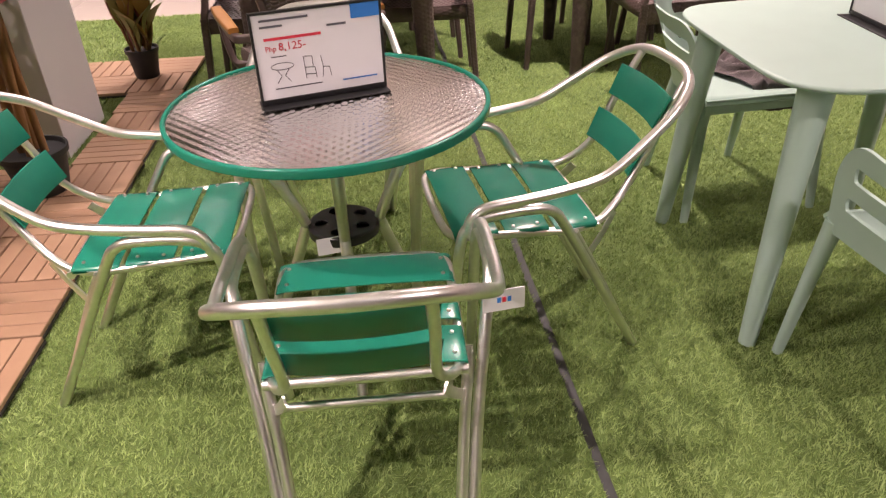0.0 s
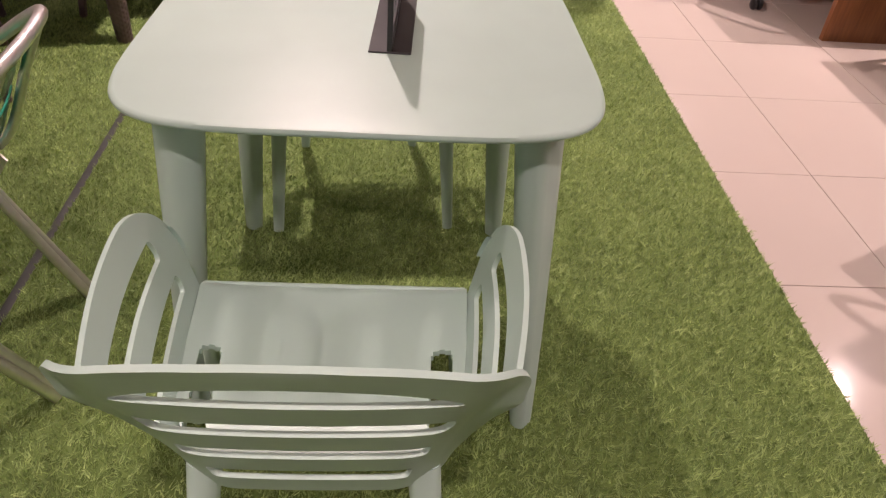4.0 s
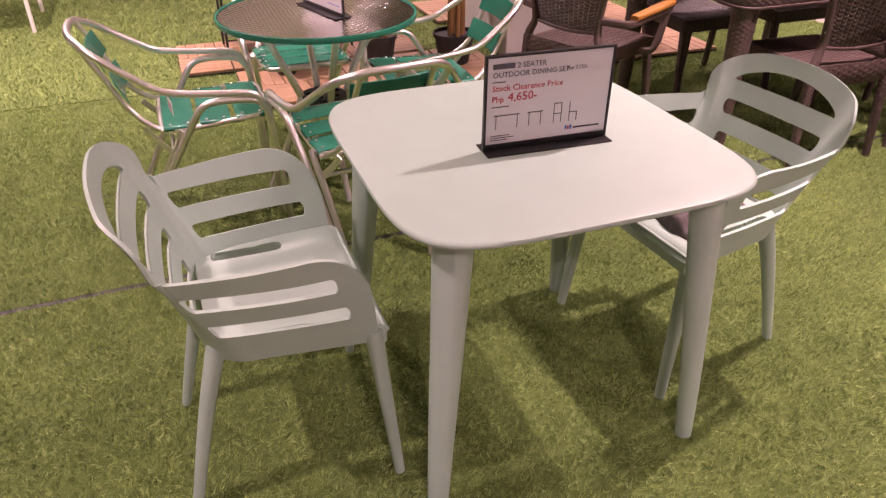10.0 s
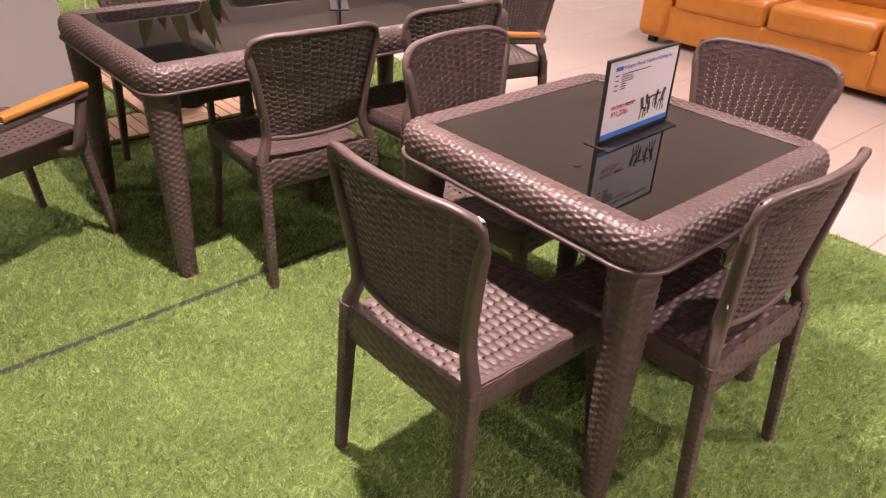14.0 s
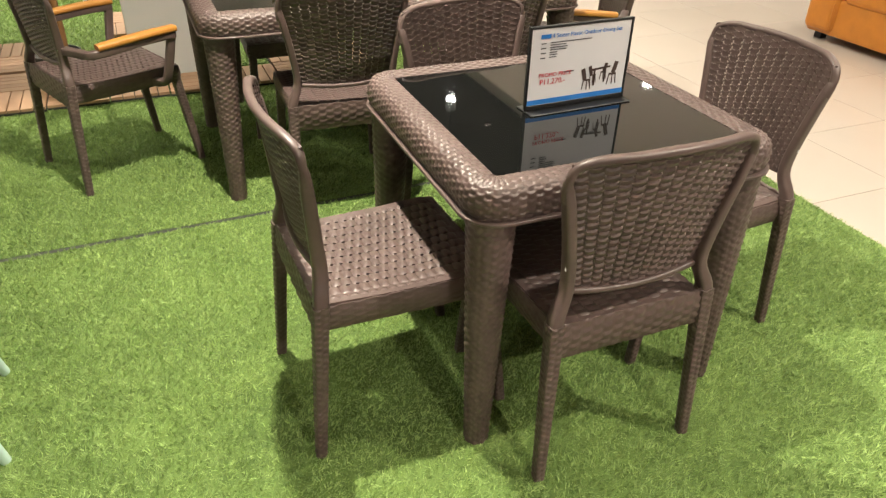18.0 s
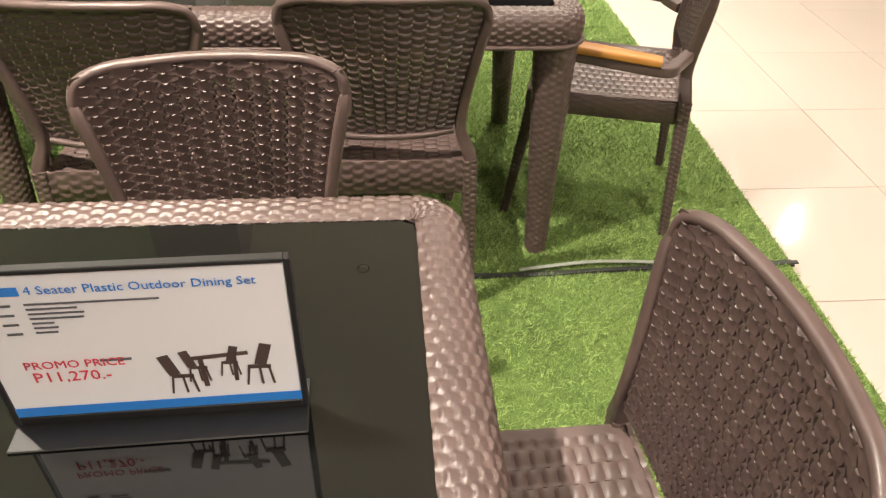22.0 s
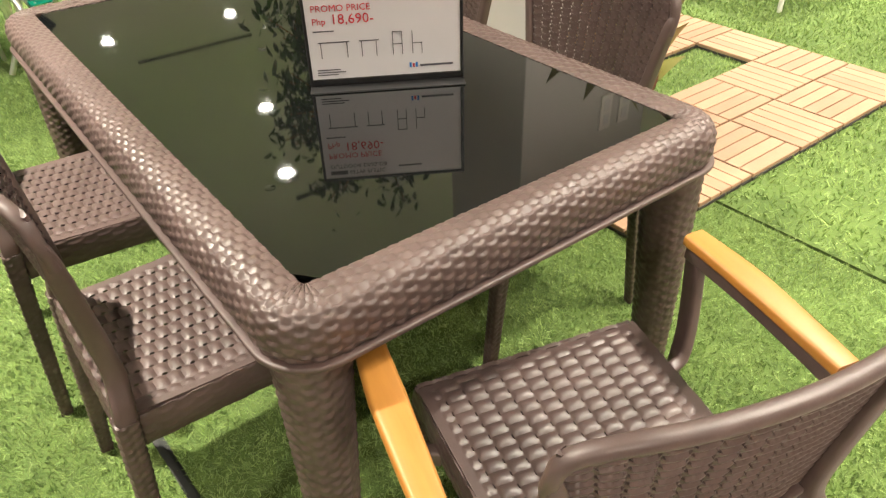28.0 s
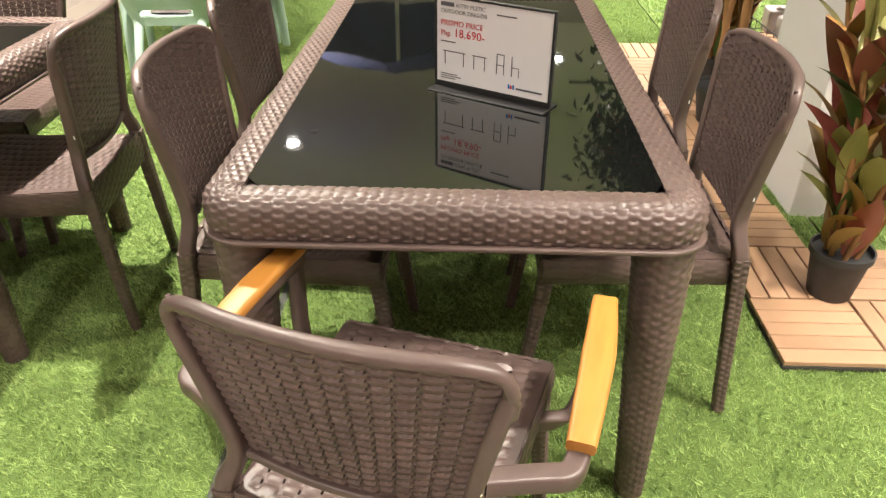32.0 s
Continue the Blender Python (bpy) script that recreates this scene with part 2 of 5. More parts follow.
def roundrect(w, h, r, n=3):
    out = []
    for cx, cy, a0 in ((w / 2 - r, h / 2 - r, 0), (-w / 2 + r, h / 2 - r, 90), (-w / 2 + r, -h / 2 + r, 180), (w / 2 - r, -h / 2 + r, 270)):
        for i in range(n + 1):
            a = radians(a0 + 90 * i / n)
            out.append((cx + r * math.cos(a), cy + r * math.sin(a)))
    return out


def tube(name, points, r, steps=6, n=12, closed=False):
    return make_mesh(name, *sweep(smooth_path(points, steps, closed), circle(r, n), closed=closed))


def bar(name, points, w, h, r=0.006, steps=5, up=(0, 0, 1), scales=None):
    path = smooth_path(points, steps)
    if scales:
        full = []
        for i in range(len(path)):
            x = i / (len(path) - 1) * (len(scales) - 1)
            a = int(min(x, len(scales) - 2))
            full.append(tuple(scales[a][q] + (scales[a + 1][q] - scales[a][q]) * (x - a) for q in (0, 1)))
        scales = full
    return make_mesh(name, *sweep(path, roundrect(w, h, r), up, scales))


def joined(*pieces):
    verts, faces = [], []
    for v, f in pieces:
        k = len(verts)
        verts += list(v)
        faces += [tuple(i + k for i in q) for q in f]
    return verts, faces


def shell(P, mask=None, thick=0.004, closed=False):
    """A sheet from a grid of places (nu, nv, 3), with thickness; mask (cells) says which quads stay."""
    nu, nv = P.shape[:2]
    cu = nu if closed else nu - 1
    if closed:
        du = np.roll(P, -1, 0) - np.roll(P, 1, 0)
    else:
        du = np.gradient(P, axis=0)
    dv = np.gradient(P, axis=1)
    N = np.cross(du, dv)
    N /= np.maximum(np.linalg.norm(N, axis=2, keepdims=True), 1e-9)
    verts = np.concatenate([P.reshape(-1, 3), (P - N * thick).reshape(-1, 3)])
    off = nu * nv
    if mask is None:
        mask = np.ones((cu, nv - 1), bool)
    faces = []
    for i in range(cu):
        i2 = (i + 1) % nu
        for j in range(nv - 1):
            if not mask[i, j]:
                continue
            a, b, c, d = i * nv + j, i2 * nv + j, i2 * nv + j + 1, i * nv + j + 1
            faces.append((a, b, c, d))
            faces.append((off + d, off + c, off + b, off + a))
            ip, im = (i + 1) % cu if closed else i + 1, (i - 1) % cu if closed else i - 1
            if (ip >= cu) or not mask[ip, j]:
                faces.append((b, off + b, off + c, c))
            if im < 0 or not mask[im, j]:
                faces.append((d, off + d, off + a, a))
            if j + 1 >= nv - 1 or not mask[i, j + 1]:
                faces.append((c, off + c, off + d, d))
            if j == 0 or not mask[i, j - 1]:
                faces.append((a, off + a, off + b, b))
    return verts, faces


def weave(surface, nu, nv, amp=0.0022, holes=False, thick=0.005, closed=False, su=6, sv=6, rim=0.0, both=False, ledge=1):
    """A woven sheet over surface(u, v), u and v from 0 to 1: nu columns of nv strands, neighbours half a strand apart.
    ledge: 1 or -1, the strands lap like shingles with their lip towards larger or smaller v; 0, they are round. rim is a plain border in columns."""
    gu = np.linspace(0, 1, nu * su + (0 if closed else 1), endpoint=not closed)
    gv = np.linspace(0, 1, nv * sv + 1)
    U, V = np.meshgrid(gu, gv, indexing="ij")
    P = surface(U, V)
    du = (np.roll(P, -1, 0) - np.roll(P, 1, 0)) if closed else np.gradient(P, axis=0)
    N = np.cross(du, np.gradient(P, axis=1))
    N /= np.maximum(np.linalg.norm(N, axis=2, keepdims=True), 1e-9)
    uc = U * nu
    col = np.minimum(np.floor(uc + 1e-6), nu - 1)
    side = uc - col - 0.5
    over = np.clip(np.cos(np.pi * side), 0, 1) ** 0.5
    if ledge:
        f = (ledge * (V * nv + 0.5 * (col % 2)) - 0.9 * side ** 2) % 1.0
        strand = (0.05 + 0.95 * f ** 0.8) * np.clip((1 - f) / 0.2, 0, 1) ** 0.7
        seam_line = np.abs(side) > 0.5 - 0.01
        strand = np.where(seam_line, 0.35, strand)
        over = 0.62 + 0.38 * over
    else:
        f = (V * nv + 0.5 * (col % 2)) % 1.0
        strand = np.clip(np.sin(np.pi * f), 0, 1) ** 0.6
    h = amp * (2.2 * (0.15 + 0.85 * over) * strand - 1.2)
    if rim and not closed:
        edge = np.minimum(np.minimum(uc, nu - uc), np.minimum(V, 1 - V) * nv * 0.7)
        h = np.where(edge < rim, 0.2 * amp, h)
    P = P + N * h[..., None]
    mask = None
    if holes:
        cu = P.shape[0] if closed else P.shape[0] - 1
        mask = np.ones((cu, P.shape[1] - 1), bool)
        for c in range(1, nu - 1):
            for k in range(2, nv - 1):
                j = round((k - 0.5 * (c % 2)) * sv)
                if ledge:
                    mask[c * su, j:j + 2] = False
                    mask[c * su + su - 1, j:j + 2] = False
                else:
                    mask[c * su - 1, j - 1:j + 1] = False
    return shell(P, mask, thick + 2 * h[..., None] if both else thick, closed)


def grid3(x, y, z):
    return np.stack([x, y, z], -1)


def text_mesh(words, size, align="LEFT"):
    cu = bpy.data.curves.new("writing", "FONT")
    cu.body, cu.size, cu.align_x, cu.extrude = words, size, align, 0.0002
    cu.resolution_u = 2
    ob = new("writing", cu)
    bpy.context.view_layer.update()
    me = bpy.data.meshes.new_from_object(ob)
    bpy.data.objects.remove(ob)
    return me


# ---- the setting ----
X0, X1, Y0, Y1 = -5.5, 10.0, -5.5, 10.5
TILE_TOP = -0.018
floor = tagged(part("floor", box(X0, Y0, -0.12, X1, Y1, TILE_TOP - 0.006, 0), GROUT), "polished beige ceramic tile floor with thin joints", "floor", kind="structure")
for cname, x0, x1, z, mat, label in (("ceiling_1", X0, 4.62, CEIL, CEILMAT, "plain pale ceiling with round downlights"), ("ceiling_2", 5.98, X1, CEIL, CEILMAT, "plain pale ceiling with round downlights"),
                                     ("ceiling_3", 4.62, 5.98, CEIL + 0.13, DARKCEIL, "black recessed strip between the pale ceilings")):
    tagged(part(cname, box(x0, Y0, z, x1, Y1, CEIL + 0.25, 0), mat), label, "ceiling", kind="structure")
for wname, dims in (("wall_north", (X0 - 0.15, Y1, -0.1, X1 + 0.15, Y1 + 0.15, CEIL + 0.25)), ("wall_south", (X0 - 0.15, Y0 - 0.15, -0.1, X1 + 0.15, Y0, CEIL + 0.25)),
                    ("wall_east", (X1, Y0, -0.1, X1 + 0.15, Y1, CEIL + 0.25)), ("wall_west", (X0 - 0.15, Y0, -0.1, X0, Y1, CEIL + 0.25))):
    tagged(part(wname, box(*dims, 0), WALL), "plain off-white painted shop wall", "wall", kind="structure")
tagged(part("column", box(2.23, 3.66, -0.02, 2.72, 4.45, CEIL, 0.006), COLUMN), "square grey-white painted column beside the deck", "column", kind="structure")


def seam_y(x):
    return 1.79 + 0.026 * (x + 0.4)


def turf(name, corners, density, height, width, seed, label):
    """A turf sheet over a quad of corners, with its blades."""
    rng = np.random.default_rng(seed)
    c = np.array(corners, float)
    me = make_mesh(name, [(x, y, -0.002) for x, y in corners] + [(x, y, -0.014) for x, y in corners],
                   [(0, 1, 2, 3), (7, 6, 5, 4), (0, 4, 5, 1), (1, 5, 6, 2), (2, 6, 7, 3), (3, 7, 4, 0)], False)
    sheet = tagged(part(name, me, TURFBASE), label, "artificial turf", kind="structure")
    area = 0.5 * abs(sum(c[i][0] * c[(i + 1) % 4][1] - c[(i + 1) % 4][0] * c[i][1] for i in range(4)))
    n = int(area * density)
    s, t = rng.random((n, 1)), rng.random((n, 1))
    p = (1 - s) * (1 - t) * c[0] + s * (1 - t) * c[1] + s * t * c[2] + (1 - s) * t * c[3]
    a = rng.random(n) * 2 * np.pi
    tuft = (np.floor(p[:, 0] / 0.011).astype(int) * 7919 + np.floor(p[:, 1] / 0.011 + 0.4 * np.sin(p[:, 0] * 60)).astype(int) * 104729) % 4096
    bow, tall = rng.normal(0, 0.55, (4096, 2)), rng.uniform(0.55, 1.3, 4096)
    lean = (rng.normal(0, 0.40, (n, 2)) + bow[tuft] + np.array([0.15, -0.25])) * height
    h = height * (0.6 + 0.6 * rng.random(n)) * tall[tuft]
    w = width * (0.7 + 0.6 * rng.random(n))
    v = np.empty((n, 3, 3))
    dx, dy = np.cos(a) * w, np.sin(a) * w
    v[:, 0] = np.stack([p[:, 0] - dx, p[:, 1] - dy, np.full(n, -0.002)], 1)
    v[:, 1] = np.stack([p[:, 0] + dx, p[:, 1] + dy, np.full(n, -0.002)], 1)
    v[:, 2] = np.stack([p[:, 0] + lean[:, 0], p[:, 1] + lean[:, 1], h], 1)
    bl = bpy.data.meshes.new("blades")
    bl.vertices.add(3 * n)
    bl.vertices.foreach_set("co", v.reshape(-1))
    bl.loops.add(3 * n)
    bl.loops.foreach_set("vertex_index", np.arange(3 * n, dtype=np.int32))
    bl.polygons.add(n)
    bl.polygons.foreach_set("loop_start", np.arange(0, 3 * n, 3, dtype=np.int32))
    bl.update(calc_edges=True)
    tagged(part("blades", bl, TURF, sheet), "short green plastic grass blades", kind="stuff")
    return sheet


TURF_LABEL = "green artificial grass sheet laid on the tile floor"
G = 0.012
turf("turf_south", [(-0.9, -0.17), (4.755, -0.225), (4.785, seam_y(4.785) - G), (-0.9, seam_y(-0.9) - G)], 46000, 0.0110, 0.0013, 1, TURF_LABEL)
turf("turf_north", [(-0.9, seam_y(-0.9) + G), (4.2698, seam_y(4.267) + G), (4.2698, 3.72), (-0.9, 3.72)], 40000, 0.0115, 0.0013, 2, TURF_LABEL)
turf("turf_east", [(4.2702, seam_y(4.273) + 0.012), (4.792, seam_y(4.792) + 0.012), (4.800, 3.800), (4.2702, 3.785)], 38000, 0.0115, 0.0014, 3, TURF_LABEL)
turf("turf_corner", [(4.273, 3.791), (4.800, 3.806), (4.690, 7.6), (4.273, 7.6)], 20000, 0.0135, 0.0018, 6, TURF_LABEL)
turf("turf_far", [(-4.5, 3.735), (4.264, 3.735), (4.264, 7.6), (-4.5, 7.6)], 6000, 0.019, 0.0028, 4, TURF_LABEL)
turf("turf_west", [(-4.5, -0.17), (-0.905, -0.17), (-0.905, 3.72), (-4.5, 3.72)], 5000, 0.019, 0.0028, 5, TURF_LABEL)
seam = tagged(part("turf_seam", bar("turf_seam", [(x, seam_y(x), -0.006) for x in (-0.9, 1, 2.5, 3.4, 4.3, 4.80)], 0.03, 0.006, 0.002), SEAM), "dark seam between two turf sheets", "seam", kind="structure")
pts = [(x, seam_y(x) + 0.005 * math.sin(9 * x) - 0.004, 0.004 + 0.002 * math.sin(17 * x)) for x in np.linspace(3.35, 4.81, 16)]
part("edging", bar("edging", [tuple(map(float, p)) for p in pts], 0.016, 0.004, 0.001, 3), SEAM, seam)
part("lifted_backing", bar("lifted_backing", [(3.95, seam_y(3.95) + 0.012, 0.006), (4.15, seam_y(4.15) + 0.022, 0.016), (4.3, seam_y(4.3) + 0.02, 0.012), (4.42, seam_y(4.42) + 0.01, 0.006)], 0.013, 0.003, 0.001), TAPE, seam, "pale lifted turf backing")
part("cross_seam", bar("cross_seam", [(4.27, seam_y(4.27), -0.006), (4.27, 2.3, -0.006), (4.27, 2.9, -0.006)], 0.004, 0.003, 0.001), SEAM, seam)


# ---- downlights ----
ring = lathe_mesh("trim_ring", [(0.066, CEIL - 0.032), (0.09, CEIL - 0.030), (0.094, CEIL - 0.018), (0.094, CEIL - 0.001)])
dome = [(0.003, CEIL - 0.050), (0.020, CEIL - 0.049), (0.038, CEIL - 0.045), (0.052, CEIL - 0.038), (0.061, CEIL - 0.028), (0.064, CEIL - 0.016), (0.064, CEIL - 0.002)]
disc = lathe_mesh("diffuser", dome)
spot_lens = lathe_mesh("lens", [(r * 0.72, z - CEIL + 0.016) for r, z in dome[:-1]])
spot_can = lathe_mesh("can", [(0.048, -0.004), (0.052, -0.008), (0.054, -0.004), (0.054, 0.095), (0.046, 0.108), (0.012, 0.112)], 32)
for k, (lx, ly, watts) in enumerate(LAMPS):
    if k in SPOTS:
        d = thing("spotlight", "round spotlight with dark can hanging from a ceiling track, switched on", "spotlight", "spotlights", pose(lx, ly, SPOT_Z))
        part("can", spot_can, CANMAT if k < 5 else BLACK, d)
        part("lens", spot_lens, LIGHTDISC, d, "glowing lens")
        part("stem", tube("stem", [(0, 0, 0.108), (0, 0, 0.13), (0, 0, CEIL - SPOT_Z + (0.135 if lx > 4.62 else 0.0))], 0.008, 2, 10), BLACK, d)
        continue
    # the added lamp at (6.10, 1.30) gets this fitting too
    d = thing("downlight", "round white recessed ceiling downlight, switched on", "ceiling light", "downlights", pose(lx, ly, 0))
    part("trim_ring", ring, WHITEMETAL, d)
    part("diffuser", disc, LIGHTDISC, d)


# ---- lighting tracks on the ceiling, switch plates on the column ----
for x in (-2.88, 0.52, 4.23):
    tr = thing("light_track", "thin dark lighting track under the pale ceiling", "light track", "light tracks", pose(x, 4.2, CEIL - 0.012))
    part("channel", box(-0.014, -0.62, -0.012, 0.014, 0.62, 0.011, 0.002, 1), BLACK, tr)
    for sy in (-0.625, 0.625):
        part("end_cap", box(-0.017, sy - 0.005, -0.014, 0.017, sy + 0.005, 0.011, 0.002, 1), BLACK, tr)
for y in (4.165, 4.290):
    plate = thing("switch_plate", "white plastic switch plate on the column", "switch plate", "switch plates", pose(2.721, y, 1.60))
    part("cover", box(0.0, -0.036, -0.085, 0.008, 0.036, 0.085, 0.003, 2), WHITEMETAL, plate)
    for z in (-0.035, 0.035):
        part("rocker", box(0.008, -0.018, z - 0.026, 0.011, 0.018, z + 0.026, 0.001, 1), PAPER, plate)


# ---- deck tiles ----
deck_base = box(-0.149, -0.149, 0.0, 0.149, 0.149, 0.010, 0)
deck_base_me = bpy.data.meshes.new("base")
deck_base.to_mesh(deck_base_me)
deck_base.free()
slat_bm = box(-0.147, -0.0275, 0.010, 0.147, 0.0275, 0.026, 0.002, 1)
slat_me = bpy.data.meshes.new("slat")
slat_bm.to_mesh(slat_me)
slat_bm.free()


def deck_tile(x, y, turned):
    d = thing("deck_tile", "wooden interlocking deck tile with five slats, lying on the turf", "deck tile", "deck tiles", pose(x, y, 0.004, 0, 0, (90 if turned else 0) + random.uniform(-0.5, 0.5)))
    part("base", deck_base_me, DECKBASE, d)
    for k in range(5):
        place(part("slat", slat_me, DECK, d), pose(0, -0.1188 + k * 0.0594, 0))


for i in range(10):
    for j in range(2):
        x, y = 3.449 - 0.302 * i, 3.471 + 0.302 * j
        if j == 1 and 2.1 < x < 2.95:
            continue
        deck_tile(x, y + 0.006 * ((9 - i) % 3) - 0.006 * i, (i + j) % 2 == 0)
for j in range(2, 6):
    for i in range(2):
        deck_tile(3.449 - 0.302 * i, 3.471 + 0.302 * j, (i + j) % 2 == 0)
for i in range(2, 5):
    for j in (4, 5):
        if (i, j) != (2, 4):
            deck_tile(3.449 - 0.302 * i, 3.471 + 0.302 * j, (i + j) % 2 == 0)
for i in range(5):
    for j in range(2, 4):
        deck_tile(1.637 - 0.302 * i, 3.471 + 0.302 * j, (i + j) % 2 == 1)


# ---- brown woven-resin chairs; the sitter looks along +x ----
def leg_mesh(name, top, foot, w0, w1, rows=27):
    """A square, tapered, woven leg from top to foot."""
    t, f = np.array(top), np.array(foot)

    def surf(u, v):
        a = u * 2 * np.pi
        w = w0 + (w1 - w0) * v
        q = np.maximum(np.abs(np.cos(a)), np.abs(np.sin(a))) ** 0.75
        c = t + (f - t) * v[..., None]
        return c + grid3(np.sin(a) / q * w, np.cos(a) / q * w, 0 * a)
    v, fcs = weave(surf, 8, rows, amp=0.0022, thick=0.006, closed=True, su=4, sv=5, ledge=-1)
    cap = sweep([Vector(foot) + Vector((0, 0, 0.004)), Vector(foot)], circle(w1 * 0.97, 12))
    return make_mesh(name, *joined((v, fcs), cap))


def back_shape(lean, drop):
    """The backrest's surface: u across, v up; lean is how far its top leans back."""
    def surf(u, v):
        s = 2 * u - 1
        half = 0.160 + 0.062 * v
        z = 0.522 + (0.288 - drop) * v + 0.008 * (1 - s * s) * v - 0.010 * (1 - s * s) * (1 - v)
        x = -0.212 - lean * v - 0.038 * (1 - s * s) * (0.35 + 0.65 * v)
        return grid3(x, -half * s, z)
    return surf


def seat_surface(u, v):
    s = 2 * u - 1
    x = -0.236 + 0.451 * v
    half = 0.190 + 0.018 * v
    z = 0.444 - 0.014 * np.sin(np.pi * np.clip(v, 0, 1)) * (1 - 0.6 * s * s) - 0.012 * np.clip((v - 0.88) / 0.12, 0, 1) ** 2
    return grid3(x, -half * s, z)


def edge_strip(a, b, z0, z1, bow=0.0):
    a, b = np.array(a), np.array(b)

    def surf(u, v):
        p = a + (b - a) * u[..., None]
        n = np.array([(b - a)[1], -(b - a)[0]])
        n = n / np.linalg.norm(n)
        p = p + n * (bow * np.sin(np.pi * u) + 0.006 * np.sin(np.pi * v))[..., None]
        return grid3(p[..., 0], p[..., 1], z0 + (z1 - z0) * v)
    return surf


def build_brown_chair(arms):
    lean, drop = (0.028, 0.008) if arms else (0.035, -0.034)
    back_surface = back_shape(lean, drop)

    def post(x, y, z):
        k = min(1.0, max(0.0, (z - 0.5) / 0.3))
        return (x - (lean + 0.009) * k, y, z - drop * k)
    label = ("brown woven-look resin armchair with wood-topped arms" if arms else "dark brown woven-look resin dining chair")
    c = thing("armchair" if arms else "dining_chair", label, "armchair" if arms else "chair", "woven resin chairs")
    part("seat", make_mesh("seat", *weave(seat_surface, 12, 19, 0.0019, True, 0.012, su=12, sv=6, rim=0.55, ledge=0)), BROWN, c, "woven seat")
    back = part("backrest", make_mesh("backrest", *weave(back_surface, 14, 19, 0.0032, True, 0.009, su=8, sv=8, both=True)), BROWN, c, "woven curved backrest")
    s = np.linspace(0, 1, 9)
    top = [tuple(p) for p in back_surface(s, np.ones(9) * 1.0)]
    rail = [post(-0.204, 0.2195, 0.735), post(-0.204, 0.2225, 0.772), post(-0.206, 0.211, 0.803)] + [(x - 0.003, y, z + 0.006) for x, y, z in top[1:-1]] + [post(-0.206, -0.211, 0.803), post(-0.204, -0.2225, 0.772), post(-0.204, -0.2195, 0.735)]
    part("top_rail", bar("top_rail", rail, 0.022, 0.018, 0.008, 3), BROWN, c)
    low = [tuple(p) for p in back_surface(s, np.zeros(9))]
    part("lower_rail", bar("lower_rail", [(x - 0.003, y, z) for x, y, z in low], 0.016, 0.014, 0.005, 2), BROWN, c)
    for sy in (1, -1):
        part("back_post", bar("back_post", [post(x, y * sy, z) for x, y, z in ((-0.231, 0.203, 0.41), (-0.226, 0.200, 0.462), (-0.214, 0.178, 0.520), (-0.209, 0.182, 0.59), (-0.205, 0.207, 0.71), (-0.203, 0.2195, 0.758), (-0.204, 0.2205, 0.776))],
                              0.030, 0.036, 0.009, 4, up=(1, 0, 0), scales=[(1.05, 0.88), (1.1, 0.98), (0.85, 0.95), (0.8, 0.9), (0.8, 0.8), (0.75, 0.62), (0.3, 0.3)]), BROWN, c)
        part("rear_leg", leg_mesh("rear_leg", (-0.229, 0.2015 * sy, 0.452), (-0.262, 0.216 * sy, 0.0), 0.0195, 0.0140), BROWN, c)
        part("front_leg", leg_mesh("front_leg", (0.196, 0.190 * sy, 0.41), (0.250, 0.205 * sy, 0.0), 0.0190, 0.0140), BROWN, c)
    for name, a, b in (("front_apron", (0.215, -0.205), (0.215, 0.205)), ("rear_apron", (-0.240, 0.195), (-0.240, -0.195)),
                       ("side_apron", (-0.215, -0.196), (0.21, -0.210)), ("side_apron", (0.21, 0.210), (-0.215, 0.196))):
        z0, z1 = (0.355, 0.452) if name == "rear_apron" else (0.372, 0.438)
        part(name, make_mesh(name, *weave(edge_strip(a, b, z0, z1), 14, 4, 0.0012 if name == "side_apron" else 0.0024, False, 0.008)), BROWN, c)
    if arms:
        for sy in (1, -1):
            part("arm_post", bar("arm_post", [(0.100, 0.205 * sy, 0.392), (0.128, 0.255 * sy, 0.402), (0.145, 0.274 * sy, 0.47), (0.168, 0.284 * sy, 0.578), (0.172, 0.286 * sy, 0.598)], 0.034, 0.024, 0.007, 4, up=(0, 1, 0)), BROWN, c)
            arm = part("arm", bar("arm", [(0.183, 0.286 * sy, 0.592), (0.05, 0.294 * sy, 0.588), (-0.08, 0.297 * sy, 0.578), (-0.142, 0.295 * sy, 0.574), (-0.163, 0.285 * sy, 0.574), (-0.174, 0.258 * sy, 0.574), (-0.208, 0.188 * sy, 0.578)], 0.032, 0.030, 0.006, 4), BROWN, c)
            part("arm_cap", bar("arm_cap", [(0.188, 0.286 * sy, 0.614), (0.05, 0.295 * sy, 0.611), (-0.130, 0.298 * sy, 0.598)], 0.052, 0.022, 0.008, 6, scales=[(0.8, 1), (1.0, 1.0), (0.78, 1)]), TEAK, arm, "honey-coloured wooden armrest cap")
            screw = lathe_mesh("screw", [(0.001, 0.0), (0.006, 0.0), (0.006, 0.004), (0.003, 0.005), (0.001, 0.003)], 12)
            place(part("screw", screw, CHROME, c), pose(-0.230, 0.187 * sy, 0.585, 0, -88, 0))
    else:
        tag = box(-0.002, -0.004, -0.012, 0.002, 0.004, 0.012, 0.001, 1)
        place(part("sticker", tag, PAPER, back, "small white sticker"), pose(-0.229, 0.190, 0.600))
    return c


